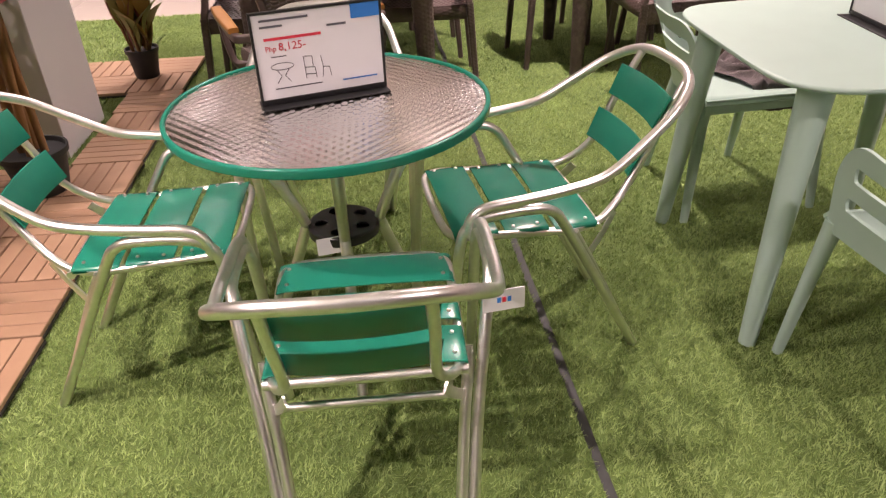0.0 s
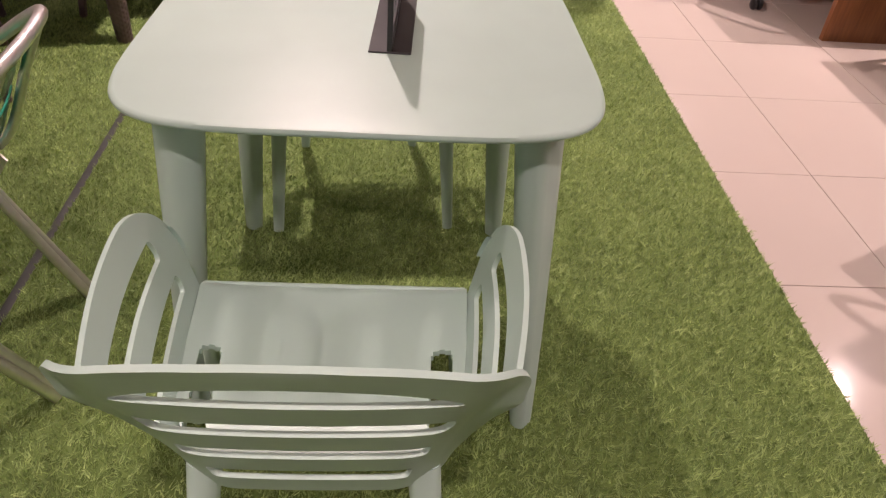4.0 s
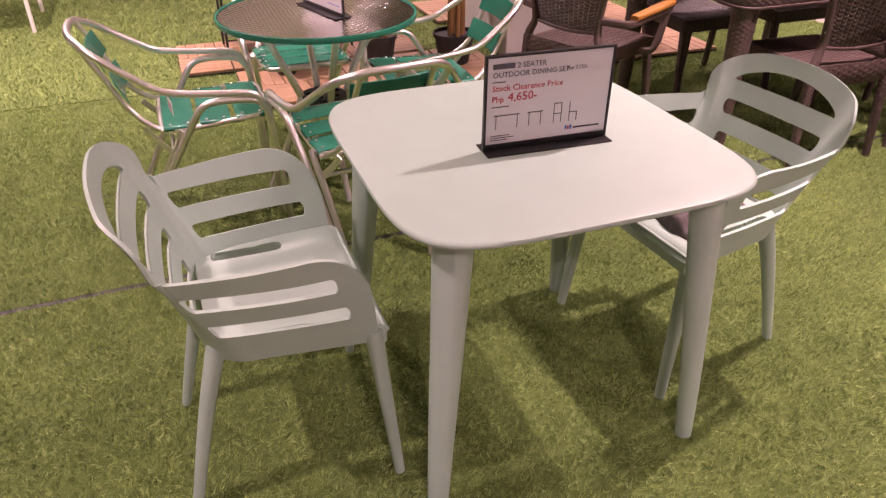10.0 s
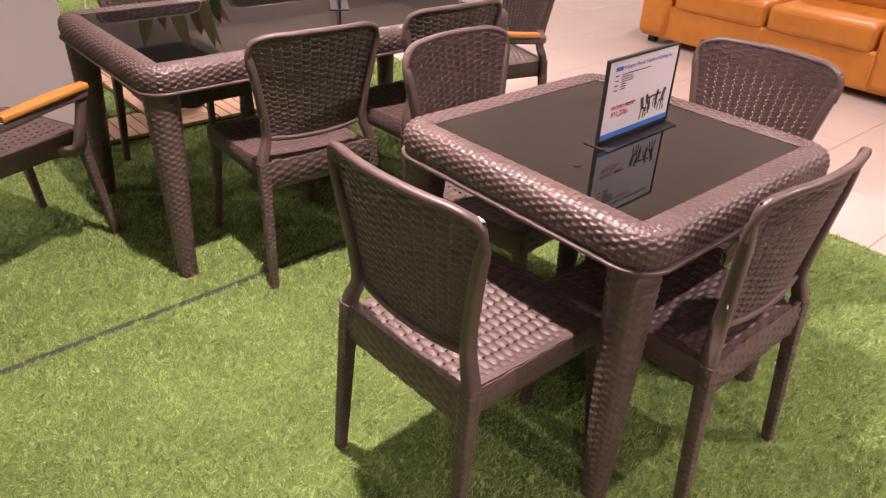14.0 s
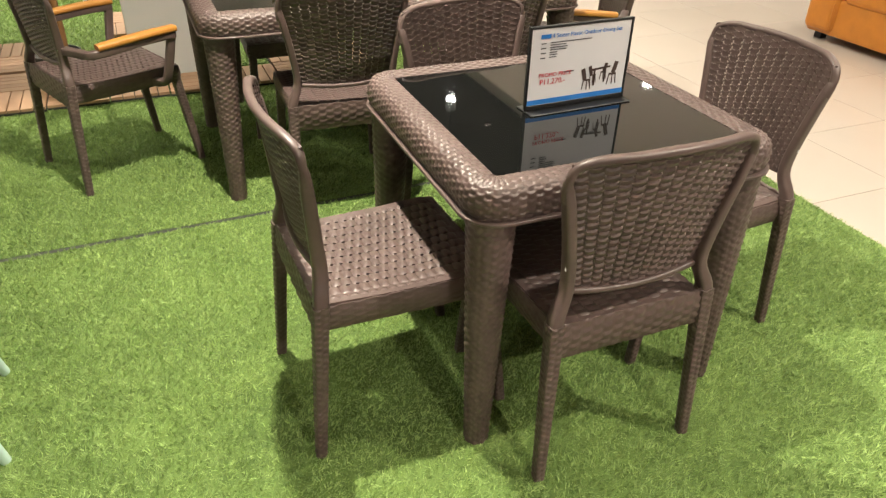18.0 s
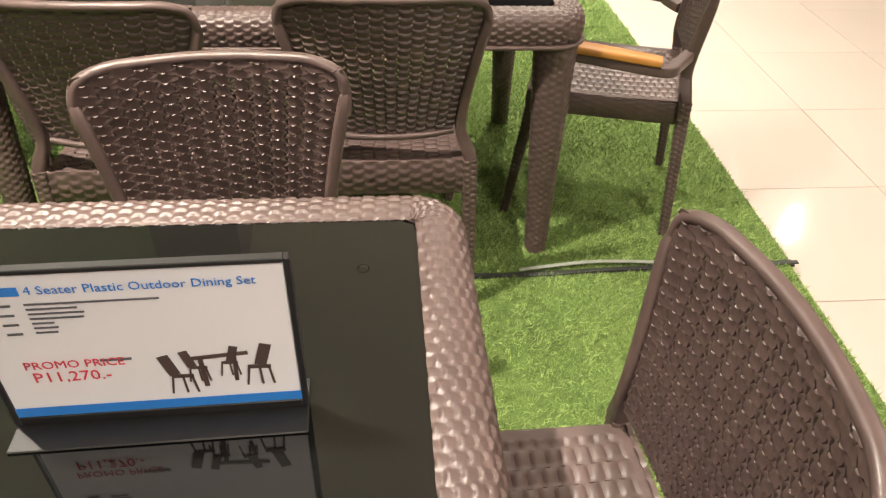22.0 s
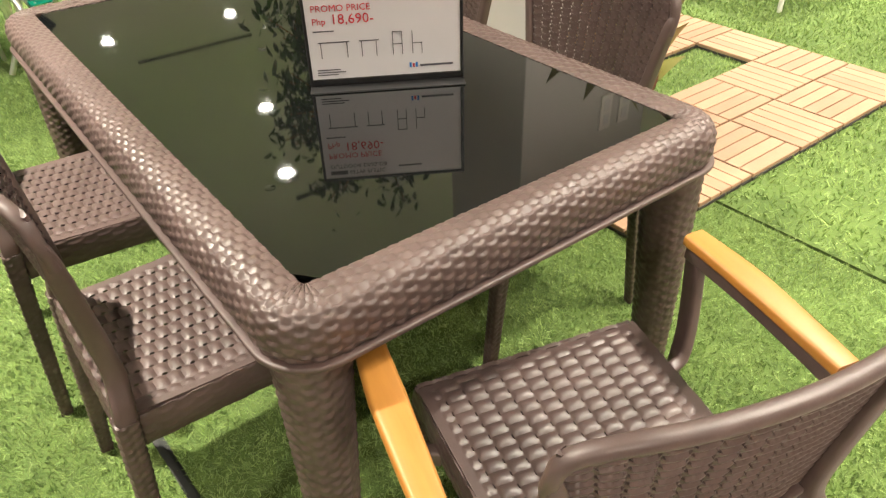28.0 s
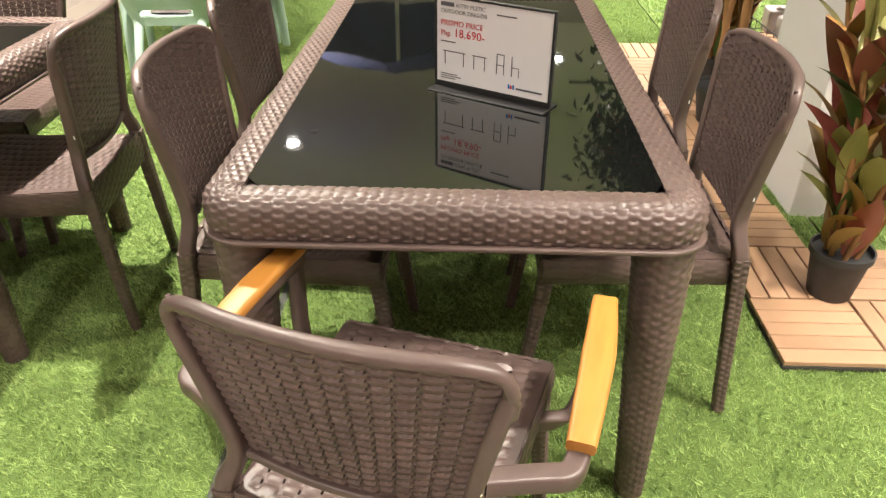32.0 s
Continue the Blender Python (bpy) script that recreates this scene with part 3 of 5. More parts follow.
dining_chair = build_brown_chair(False)
arm_chair = build_brown_chair(True)
CHAIRS = [(2.787, 0.80, 1.5), (3.224, 0.576, 90), (3.712, 0.815, 183), (3.297, 1.210, 275), (2.98, 2.018, 87), (3.568, 2.05, 90), (3.54, 2.842, 270), (2.95, 2.85, 270)]
for k, (x, y, a) in enumerate(CHAIRS):
    m = pose(x, y, 0, 0, 0, a)
    if k:
        copy_thing(dining_chair, m)
    else:
        dining_chair.matrix_basis = m
arm_chair.matrix_basis = pose(4.248, 2.362, 0, 0, 0, 164)
copy_thing(arm_chair, pose(2.147, 2.56, 0, 0, 0, 23))


# ---- brown tables with dark glass ----
def rounded_outline(hx, hy, r, n):
    """n places round a rectangle with rounded corners, at even steps, and their outward normals."""
    lx, ly = hx - r, hy - r
    q = math.pi * r / 2
    total = 4 * (lx + ly) + 4 * q
    out = []
    for k in range(n):
        d = total * k / n
        for (ox, oy, dx, dy, ln, a0) in ((hx, -ly, 0, 1, 2 * ly, 0), (lx, hy, -1, 0, 2 * lx, 90), (-hx, ly, 0, -1, 2 * ly, 180), (-lx, -hy, 1, 0, 2 * lx, 270)):
            if d < ln:
                a = radians(a0)
                out.append((ox + dx * d, oy + dy * d, math.cos(a), math.sin(a)))
                break
            d -= ln
            if d < q:
                a = radians(a0) + d / r
                cx, cy = (ox + dx * ln - math.cos(radians(a0)) * r, oy + dy * ln - math.sin(radians(a0)) * r)
                out.append((cx + r * math.cos(a), cy + r * math.sin(a), math.cos(a), math.sin(a)))
                break
            d -= q
    return np.array(out)


def build_table(name, hx, hy, label, plugs):
    t = thing(name, label, "table")
    nu = int((4 * (hx + hy)) / 0.0205 / 2) * 2
    su = 6
    o = rounded_outline(hx, hy, 0.085, nu * su)
    prof = [(-0.078, 0.741), (-0.062, 0.745), (-0.045, 0.747), (-0.030, 0.746), (-0.016, 0.741), (-0.006, 0.731), (-0.001, 0.717), (0.0, 0.700), (-0.002, 0.682), (-0.006, 0.668)]
    pa = np.array(prof)

    def surf(u, v):
        i = (-np.round(u * nu * su).astype(int)) % (nu * su)
        x = v * (len(prof) - 1)
        off, z = np.interp(x, range(len(prof)), pa[:, 0]), np.interp(x, range(len(prof)), pa[:, 1])
        return grid3(o[i, 0] + o[i, 2] * off, o[i, 1] + o[i, 3] * off, z)
    part("frame", make_mesh("frame", *weave(surf, nu, 8, 0.0024, False, 0.006, True, su, 7, ledge=-1)), BROWN, t, "woven-look table frame")
    lip = [Vector((x + nx * -0.003, y + ny * -0.003, 0.664)) for x, y, nx, ny in o[::2]]
    part("lip", make_mesh("lip", *sweep(lip, roundrect(0.016, 0.009, 0.003), closed=True)), BROWN, t)
    g = rounded_outline(hx - 0.076, hy - 0.076, 0.03, 80)
    gm = make_mesh("glass", [(x, y, 0.7395) for x, y, _, _ in g] + [(x, y, 0.7335) for x, y, _, _ in g],
                   [tuple(range(80)), tuple(reversed(range(80, 160)))] + [(i, i + 80, (i + 1) % 80 + 80, (i + 1) % 80) for i in range(80)], False)
    part("glass", gm, GLASS, t, "dark smoked glass table top")
    u = rounded_outline(hx - 0.02, hy - 0.02, 0.06, 60)
    part("underside", make_mesh("underside", [(x, y, 0.700) for x, y, _, _ in u] + [(x, y, 0.690) for x, y, _, _ in u],
                                [tuple(range(60)), tuple(reversed(range(60, 120)))] + [(i, i + 60, (i + 1) % 60 + 60, (i + 1) % 60) for i in range(60)], False), BROWN, t)
    for sx in (1, -1):
        for sy in (1, -1):
            tp, ft = np.array((sx * (hx - 0.070), sy * (hy - 0.070), 0.69)), np.array((sx * (hx - 0.056), sy * (hy - 0.050), 0.0))

            def legs(u_, v_):
                a = u_ * 2 * np.pi
                w = 0.059 - 0.027 * v_ ** 0.9
                c_ = tp + (ft - tp) * v_[..., None]
                return c_ + grid3(np.sin(a) * w, np.cos(a) * w, 0 * a)
            v, f = weave(legs, 16, 33, 0.0022, False, 0.006, True, 5, 6, ledge=-1)
            cap = sweep([Vector(ft) + Vector((0, 0, 0.012)), Vector(ft)], circle(0.029, 16))
            part("leg", make_mesh("leg", *joined((v, f), cap)), BROWN, t)
    for px, py in plugs:
        plug = lathe_mesh("plug", [(0.001, 0.7395), (0.009, 0.7395), (0.009, 0.7399), (0.0085, 0.7402), (0.001, 0.7402)], 16)
        place(part("plug", plug, GLASS, t, "small black plug"), pose(px, py, 0))
    return t


square_table = build_table("square_table", 0.409, 0.406, "square brown woven-look resin table with dark glass top", ((-0.226, -0.068), (0.255, 0.219)))
square_table.matrix_basis = pose(3.275, 0.850, 0)
long_table = build_table("dining_table", 0.788, 0.452, "long brown woven-look resin dining table with dark glass top", ((0.462, -0.296), (-0.271, 0.184)))
long_table.matrix_basis = pose(3.285, 2.430, 0)


# ---- mint table and chairs ----
def bowed_outline(h, n, power=5.2):
    """n places round a square with softly bowed sides."""
    out = []
    for k in range(n):
        a = 2 * math.pi * k / n
        c_, s_ = math.cos(a), math.sin(a)
        out.append((h * math.copysign(abs(c_) ** (2 / power), c_), h * math.copysign(abs(s_) ** (2 / power), s_)))
    return out


mint_table = thing("mint_table", "pale mint plastic table with rounded corners", "table", m=pose(0.972, 0.946, 0))
n = 240
rings = [(0.396, 0.724), (0.402, 0.7255), (0.407, 0.730), (0.408, 0.734), (0.406, 0.7385), (0.400, 0.740)]
verts, faces = [], []
for h, z in rings:
    verts += [(x, y, z) for x, y in bowed_outline(h, n)]
for j in range(len(rings) - 1):
    for i in range(n):
        faces.append((j * n + i, j * n + (i + 1) % n, (j + 1) * n + (i + 1) % n, (j + 1) * n + i))
faces += [tuple(reversed(range(n))), tuple((len(rings) - 1) * n + i for i in range(n))]
part("tabletop", make_mesh("tabletop", verts, faces), MINT, mint_table)
part("subframe", box(-0.28, -0.28, 0.690, 0.28, 0.28, 0.7235, 0.01), MINT, mint_table)
for sx in (1, -1):
    for sy in (1, -1):
        path = smooth_path([(0.290 * sx, 0.290 * sy, 0.7235), (0.308 * sx, 0.310 * sy, 0.48), (0.328 * sx, 0.330 * sy, 0.22), (0.342 * sx, 0.345 * sy, 0.0)], 5)
        k = len(path)
        prof = [(max(-0.034, min(0.040, a)), b) for a, b in circle(0.043, 18)]
        part("leg", make_mesh("leg", *sweep(path, prof, (sx, -sy, 0), [1.0 - 0.47 * i / (k - 1) for i in range(k)])), MINT, mint_table)


def build_mint_chair():
    c = thing("mint_chair", "pale mint one-piece plastic armchair with slotted back", "chair", "mint chairs")
    # origin under the seat's middle, the sitter looks along +x; d runs along the shell from the back's middle
    total, corner = 0.676, 0.254
    d1 = np.linspace(-1, 1, 401) * total
    ad = np.abs(d1)

    def ease(x, lo, hi):
        k = np.clip((x - lo) / (hi - lo), 0, 1)
        return k * k * (3 - 2 * k)

    # plan: a rounded U round the seat, open to the front
    def u_plan(depth, width, r, front, flare, bow):
        a, q, run = width - r, math.pi * r / 2, front + depth - r
        d = ad * (a + q + run) / total
        k = np.clip((d - a) / r, 0, math.pi / 2)
        y = np.where(d < a, d, a + r * np.sin(k))
        x = np.where(d < a, -depth, -depth + r * (1 - np.cos(k)))
        f = np.clip((d - a - q) / run, 0, 1)
        x = x + f * run + bow * np.minimum(d / (a + q), 1) ** 2 * (1 - f)
        return x, (y + flare * f) * np.sign(d1)

    bx, by = u_plan(0.138, 0.192, 0.095, 0.215, 0.028, 0.010)
    tx, ty = u_plan(0.284, 0.234, 0.070, 0.186, 0.026, 0.020)
    ty = ty + 0.020 * np.sin(np.pi * np.clip((ad - 0.27) / (total - 0.27), 0, 1)) * np.sign(d1)
    side = ease(ad, 0.205, 0.285)
    reach = np.minimum(ad / corner, 1)
    arch = (1 - reach ** 2.5) ** (1 / 2.4)
    arm_z = 0.652 + 0.022 * np.clip((ad - corner) / (total - corner), 0, 1)
    top = np.where(reach < 1, 0.656 + 0.146 * arch, arm_z + 0.010 * np.exp(-(ad - corner) / 0.012))
    nose = np.clip((ad - 0.545) / (total - 0.545), 0, 1)
    top = top - 0.150 * (1 - np.sqrt(1 - 0.98 * nose ** 2.2))
    low = 0.405 + 0.0 * ad

    def slot(lo, hi, half_len, start=0.0, crescent=False):
        """Lower and upper edge of a slot along d, closed to nothing past its rounded ends."""
        mid, half = (lo + hi) / 2, (hi - lo) / 2
        past = np.maximum(ad - (half_len - 0.011), (start + 0.011) - ad if start else -1.0) / 0.011
        open_ = np.sqrt(np.clip(1 - np.clip(past, 0, 1) ** 2, 0, 1))
        if crescent:
            rise = np.clip(1 - (ad / half_len) ** 2, 0, 1) ** 0.62
            return lo + 0.0 * ad, lo + np.maximum((hi - lo) * rise, 0.0008), ad < half_len
        return mid - np.maximum(half * open_, 0.0004), mid + np.maximum(half * open_, 0.0004), (ad < half_len) & (ad > start if start else True)

    back_slots = [slot(0.447, 0.484, 0.165), slot(0.532, 0.566, 0.178), slot(0.616, 0.656, 0.186), slot(0.708, 0.760, 0.176, crescent=True)]
    side_slots = [slot(0.440, 0.441, 0.0), slot(0.487, 0.525, 0.612, 0.272), slot(0.570, 0.611, 0.600, 0.272), slot(0.628, 0.629, 0.0)]
    rows, open_rows = [low], []
    for (bl, bh, bm_), (sl, sh, sm_) in zip(back_slots, side_slots):
        start_lo, start_hi = bl + (sl - bl) * side, bh + (sh - bh) * side
        base = rows[-1]
        for q in (1 / 3, 2 / 3):
            rows.append(base + (np.minimum(start_lo, top - 0.012) - base) * q)
        rows.append(np.minimum(start_lo, top - 0.012))
        rows.append(np.minimum(start_hi, top - 0.010))
        base = rows[-1]
        open_rows.append((len(rows) - 2, bm_ | sm_))
    for q in (0.3, 0.6, 0.85, 1.0):
        rows.append(base + (top - base) * q)
    Z = np.stack(rows, 1)
    lean_back, lean_side = np.clip((Z - 0.405) / 0.395, 0, 1), np.clip((Z - 0.405) / 0.262, 0, 1)
    lean = (lean_back + (lean_side - lean_back) * side[:, None]) ** 1.12
    X = bx[:, None] + (tx - bx)[:, None] * lean
    wing = 0.020 * (ease(ad, 0.12, 0.25) * (1 - ease(ad, 0.256, 0.275)))[:, None] * np.clip((Z - 0.60) / 0.12, 0, 1)
    Y = by[:, None] + (ty - by)[:, None] * lean + wing * np.sign(d1)[:, None]
    mask = np.ones((len(d1) - 1, Z.shape[1] - 1), bool)
    for r, is_open in open_rows:
        mask[:, r] = ~(is_open[:-1] & is_open[1:])
    part("back_shell", make_mesh("back_shell", *shell(grid3(X, Y, Z), mask, 0.0075)), MINT, c, "slotted wraparound back and arms")
    gu, gv = np.linspace(-1, 1, 141), np.linspace(0, 1, 121)
    A, B = np.meshgrid(gu, gv, indexing="ij")
    sxx = -0.132 + 0.372 * B
    half = np.where(B < 0.35, 0.150 + 0.060 * (np.maximum(B, 1e-6) / 0.35) ** 0.6, 0.210 + 0.015 * (B - 0.35) / 0.65)
    zz = 0.446 - 0.012 * np.sin(np.pi * B) * (1 - A * A) + 0.004 * A ** 4 - 0.022 * np.clip((B - 0.9) / 0.1, 0, 1) ** 2
    S = grid3(sxx, -A * half, zz)
    mx, my = (sxx[:-1, :-1] + sxx[1:, 1:]) / 2, (np.abs(A * half)[:-1, :-1] + np.abs(A * half)[1:, 1:]) / 2
    line = 0.166 + 0.06 * np.clip(mx + 0.10, 0, 1)
    reach_x = np.maximum(np.maximum(-0.080 - mx, mx - 0.062), 0)
    sm = (np.abs(my - line) / 0.0155) ** 3 + (reach_x / 0.0155) ** 3 > 1
    part("seat", make_mesh("seat", *shell(S, sm, 0.010)), MINT, c, "seat with two long drain slots")
    fl = [(0.228, y, 0.416) for y in (-0.222, -0.1, 0, 0.1, 0.222)]
    part("front_edge", bar("front_edge", fl, 0.010, 0.05, 0.0045, 3), MINT, c)
    for sy in (1, -1):
        for nm, a, m_, b in (("front_leg", (0.205, 0.212 * sy, 0.43), (0.222, 0.226 * sy, 0.25), (0.245, 0.243 * sy, 0.0)), ("rear_leg", (-0.116, 0.146 * sy, 0.43), (-0.168, 0.163 * sy, 0.25), (-0.228, 0.180 * sy, 0.0))):
            path = smooth_path([a, m_, b], 6)
            k = len(path)
            part(nm, make_mesh(nm, *sweep(path, roundrect(0.046, 0.040, 0.018, 4), (1, 0, 0), [1.05 - 0.45 * i / (k - 1) for i in range(k)])), MINT, c)
    return c


mint_chair = build_mint_chair()
mint_chair.matrix_basis = pose(0.338, 0.985, 0)
copy_thing(mint_chair, pose(1.558, 0.998, 0, 0, 0, 185))


# ---- green bistro table and chairs ----
bistro = thing("bistro_table", "round aluminium bistro table with green rim and glass top", "table", m=pose(0.795, 2.367, 0.012))
BR = 0.375
part("rim", make_mesh("rim", *sweep([Vector((BR * math.cos(a), BR * math.sin(a), 0.689)) for a in np.linspace(0, 2 * math.pi, 72, endpoint=False)], roundrect(0.012, 0.022, 0.004), closed=True)), GREEN, bistro, "green painted rim band")


def embossed():
    nr, na = 110, 230
    verts, faces = [(0, 0, 0.694)], []
    for i in range(1, nr + 1):
        r = (BR - 0.007) * i / nr
        for k in range(na):
            a = 2 * math.pi * k / na
            x, y = r * math.cos(a), r * math.sin(a)
            verts.append((x, y, 0.694 + 0.0015 * (math.sin(x * 210) * math.sin(y * 210))))
    for k in range(na):
        faces.append((0, 1 + k, 1 + (k + 1) % na))
    for i in range(nr - 1):
        for k in range(na):
            a, b = 1 + i * na + k, 1 + i * na + (k + 1) % na
            faces.append((a, a + na, b + na, b))
    return make_mesh("top_sheet", verts, faces)


part("top_sheet", embossed(), ALUTOP, bistro, "embossed shiny aluminium top")


def hub_disc():
    """A flat disc with five round holes through it."""
    rr, aa = np.linspace(0.006, 0.092, 26), np.linspace(0, 2 * math.pi, 121)
    Rr, Aa = np.meshgrid(rr, aa, indexing="ij")
    X, Y = Rr * np.cos(Aa), Rr * np.sin(Aa)
    Z = 0.372 - 0.004 * np.clip((Rr - 0.086) / 0.006, 0, 1) ** 2
    mx, my = (X[:-1, :-1] + X[1:, 1:]) / 2, (Y[:-1, :-1] + Y[1:, 1:]) / 2
    solid = np.ones(mx.shape, bool)
    for k in range(5):
        a = k * 2 * math.pi / 5 + 0.4
        solid &= (mx - 0.058 * math.cos(a)) ** 2 + (my - 0.058 * math.sin(a)) ** 2 > 0.0165 ** 2
    return make_mesh("hub", *shell(grid3(X, Y, Z), solid, 0.006), smooth=False)


hub = part("hub", hub_disc(), BLACK, bistro, "black plastic leg hub with round holes")
part("hub_band", lathe_mesh("hub_band", [(0.088, 0.346), (0.092, 0.346), (0.092, 0.368), (0.088, 0.368), (0.088, 0.346)], 40), BLACK, hub)
place(part("price_tag", box(-0.001, -0.03, -0.022, 0.001, 0.03, 0.022, 0), PAPER, hub, "white paper tag"), pose(-0.088, 0.035, 0.352, 0, 8, 12))
for k in range(4):
    a = radians(4 + 90 * k)
    c_, s_ = math.cos(a), math.sin(a)
    part("leg", tube("leg", [(0.25 * c_, 0.25 * s_, 0.672), (0.20 * c_, 0.20 * s_, 0.60), (0.105 * c_, 0.105 * s_, 0.40), (0.105 * c_, 0.105 * s_, 0.34), (0.18 * c_, 0.18 * s_, 0.15), (0.255 * c_, 0.255 * s_, 0.0)], 0.014), ALU, bistro)
part("top_ring", tube("top_ring", [(0.25 * math.cos(a), 0.25 * math.sin(a), 0.668) for a in np.linspace(0, 2 * math.pi, 24, endpoint=False)], 0.010, 2, 10, True), ALU, bistro)


def build_green_chair():
    c = thing("bistro_chair", "aluminium tube bistro armchair with green slats", "chair", "green bistro chairs")
    R = 0.0125
    hoop = [(0.182, 0.252, 0.470), (0.168, 0.254, 0.512), (0.135, 0.256, 0.533), (0.05, 0.258, 0.542), (-0.06, 0.256, 0.553), (-0.15, 0.248, 0.572), (-0.24, 0.228, 0.628), (-0.330, 0.196, 0.692), (-0.388, 0.122, 0.733), (-0.402, 0, 0.740)]
    hoop = hoop + [(x, -y, z) for x, y, z in reversed(hoop[:-1])]
    part("hoop", tube("hoop", hoop, R, 6), ALU, c, "bent tube arm and back hoop")
    for sy in (1, -1):
        part("leg_arch", tube("leg_arch", [(0.235, 0.235 * sy, 0.0), (0.215, 0.243 * sy, 0.25), (0.196, 0.249 * sy, 0.44), (0.172, 0.252 * sy, 0.492), (0.125, 0.254 * sy, 0.510), (0.03, 0.254 * sy, 0.514), (-0.02, 0.250 * sy, 0.500), (-0.058, 0.240 * sy, 0.45), (-0.17, 0.205 * sy, 0.25), (-0.305, 0.175 * sy, 0.0)], R, 5), ALU, c)
        part("inner_leg", tube("inner_leg", [(-0.100, 0.196 * sy, 0.402), (-0.128, 0.192 * sy, 0.350), (-0.180, 0.178 * sy, 0.25), (-0.305, 0.150 * sy, 0.0)], 0.0115, 5), ALU, c)
        part("bracket", bar("bracket", [(-0.150, 0.180 * sy, 0.322), (-0.190, 0.160 * sy, 0.365), (-0.225, 0.142 * sy, 0.412)], 0.005, 0.022, 0.002, 3), ALU, c)
        part("back_stay", tube("back_stay", [(-0.388, 0.118 * sy, 0.731), (-0.330, 0.124 * sy, 0.620), (-0.268, 0.128 * sy, 0.490), (-0.195, 0.160 * sy, 0.418), (-0.12, 0.182 * sy, 0.402), (0.02, 0.184 * sy, 0.410), (0.15, 0.184 * sy, 0.420), (0.190, 0.172 * sy, 0.420)], 0.010, 5), ALU, c)
    part("front_rail", tube("front_rail", [(0.185, -0.177, 0.420), (0.207, -0.135, 0.420), (0.212, 0, 0.420), (0.207, 0.135, 0.420), (0.185, 0.177, 0.420)], 0.010, 4), ALU, c)
    part("rear_rail", tube("rear_rail", [(-0.165, -0.19, 0.400), (-0.17, 0, 0.402), (-0.165, 0.19, 0.400)], 0.010, 3), ALU, c)
    part("rear_brace", tube("rear_brace", [(-0.142, -0.186, 0.318), (-0.142, 0.186, 0.318)], 0.009, 2), ALU, c)
    for x, z in ((0.142, 0.4285), (0.016, 0.4215), (-0.108, 0.4165)):
        arch = [(x, 0.188, z - 0.012), (x, 0.181, z - 0.001), (x, 0.10, z + 0.003), (x, 0.0, z + 0.004), (x, -0.10, z + 0.003), (x, -0.181, z - 0.001), (x, -0.188, z - 0.012)]
        slat = part("seat_slat", bar("seat_slat", arch, 0.108, 0.004, 0.0015, 4), GREEN, c)
        for sy in (1, -1):
            for dx in (0.03, -0.03):
                place(part("rivet", lathe_mesh("rivet", [(0.001, 0.0), (0.005, 0.0), (0.004, 0.003), (0.001, 0.004)], 10), ALU, slat), pose(x + dx, 0.168 * sy, z + 0.003))
    for z, xo, w in ((0.540, -0.272, 0.136), (0.655, -0.325, 0.132)):
        pts = [(xo - 0.014 + 0.014 * (y / w) ** 2, y, z) for y in np.linspace(-w, w, 7)]
        part("back_slat", bar("back_slat", [tuple(map(float, p)) for p in pts], 0.005, 0.084, 0.002, 3, up=(-0.42, 0, 0.91)), GREEN, c)
    return c


green_chair = build_green_chair()
green_chair.matrix_basis = pose(0.335, 2.305, 0)
copy_thing(green_chair, pose(0.79, 2.82, 0, 0, 0, 270))
copy_thing(green_chair, pose(0.808, 1.925, 0, 0, 0, 97))
east_chair = copy_thing(green_chair, pose(1.24, 2.42, 0, 0, 0, 180))
for owner, tx, ty, tz, turn in ((green_chair, -0.125, -0.262, 0.522, 8), (east_chair, 0.14, 0.275, 0.485, 20)):
    tag_ob = place(part("hang_tag", box(-0.001, -0.040, -0.023, 0.001, 0.040, 0.023, 0), PAPER, owner, "white card tag on a string"), pose(tx, ty, tz, 0, 0, turn))
    for k, (dy, mat) in enumerate(((-0.014, BLUE), (-0.004, RED), (0.006, BLUE))):
        part("print_bar", box(-0.0018, dy, -0.004, 0.0018, dy + 0.007, 0.007, 0), mat, tag_ob)


# ---- price signs ----
def sign(m, label, accents):
    """A landscape price card in a black stand; it faces -y. accents: bars (x, z, w, h, material), words (x, z, size, text, material)."""
    s = thing("price_sign", label, "price sign", "price signs", m)
    part("base", box(-0.152, -0.038, 0.0, 0.152, 0.038, 0.003, 0.0012, 1), BLACK, s)
    for x0, x1, z0, z1 in ((-0.152, -0.146, 0.004, 0.214), (0.146, 0.152, 0.004, 0.214), (-0.146, 0.146, 0.004, 0.016), (-0.146, 0.146, 0.208, 0.214)):
        part("frame_side", box(x0, -0.005, z0, x1, 0.005, z1, 0.001, 1), BLACK, s)
    card = part("card", box(-0.146, -0.002, 0.016, 0.146, 0.002, 0.208, 0), PAPER, s, "printed white price card")
    for kind, *a in accents:
        if kind == "bar":
            x, z, w, h, mat = a
            part("print_bar", box(x, -0.0036, z, x + w, -0.0030, z + h, 0), mat, card)
        elif kind == "stroke":
            x0, z0, x1, z1, w, mat = a
            turn = math.degrees(math.atan2(z1 - z0, x1 - x0))
            place(part("print_bar", box(0, -0.0003, -w / 2, math.hypot(x1 - x0, z1 - z0), 0.0003, w / 2, 0), mat, card), pose(x0, -0.0033, z0, 0, -turn, 0))
        else:
            x, z, size, words, mat = a
            place(part("writing", text_mesh(words, size), mat, card), pose(x, -0.0034, z, 90, 0, 0))
    return s


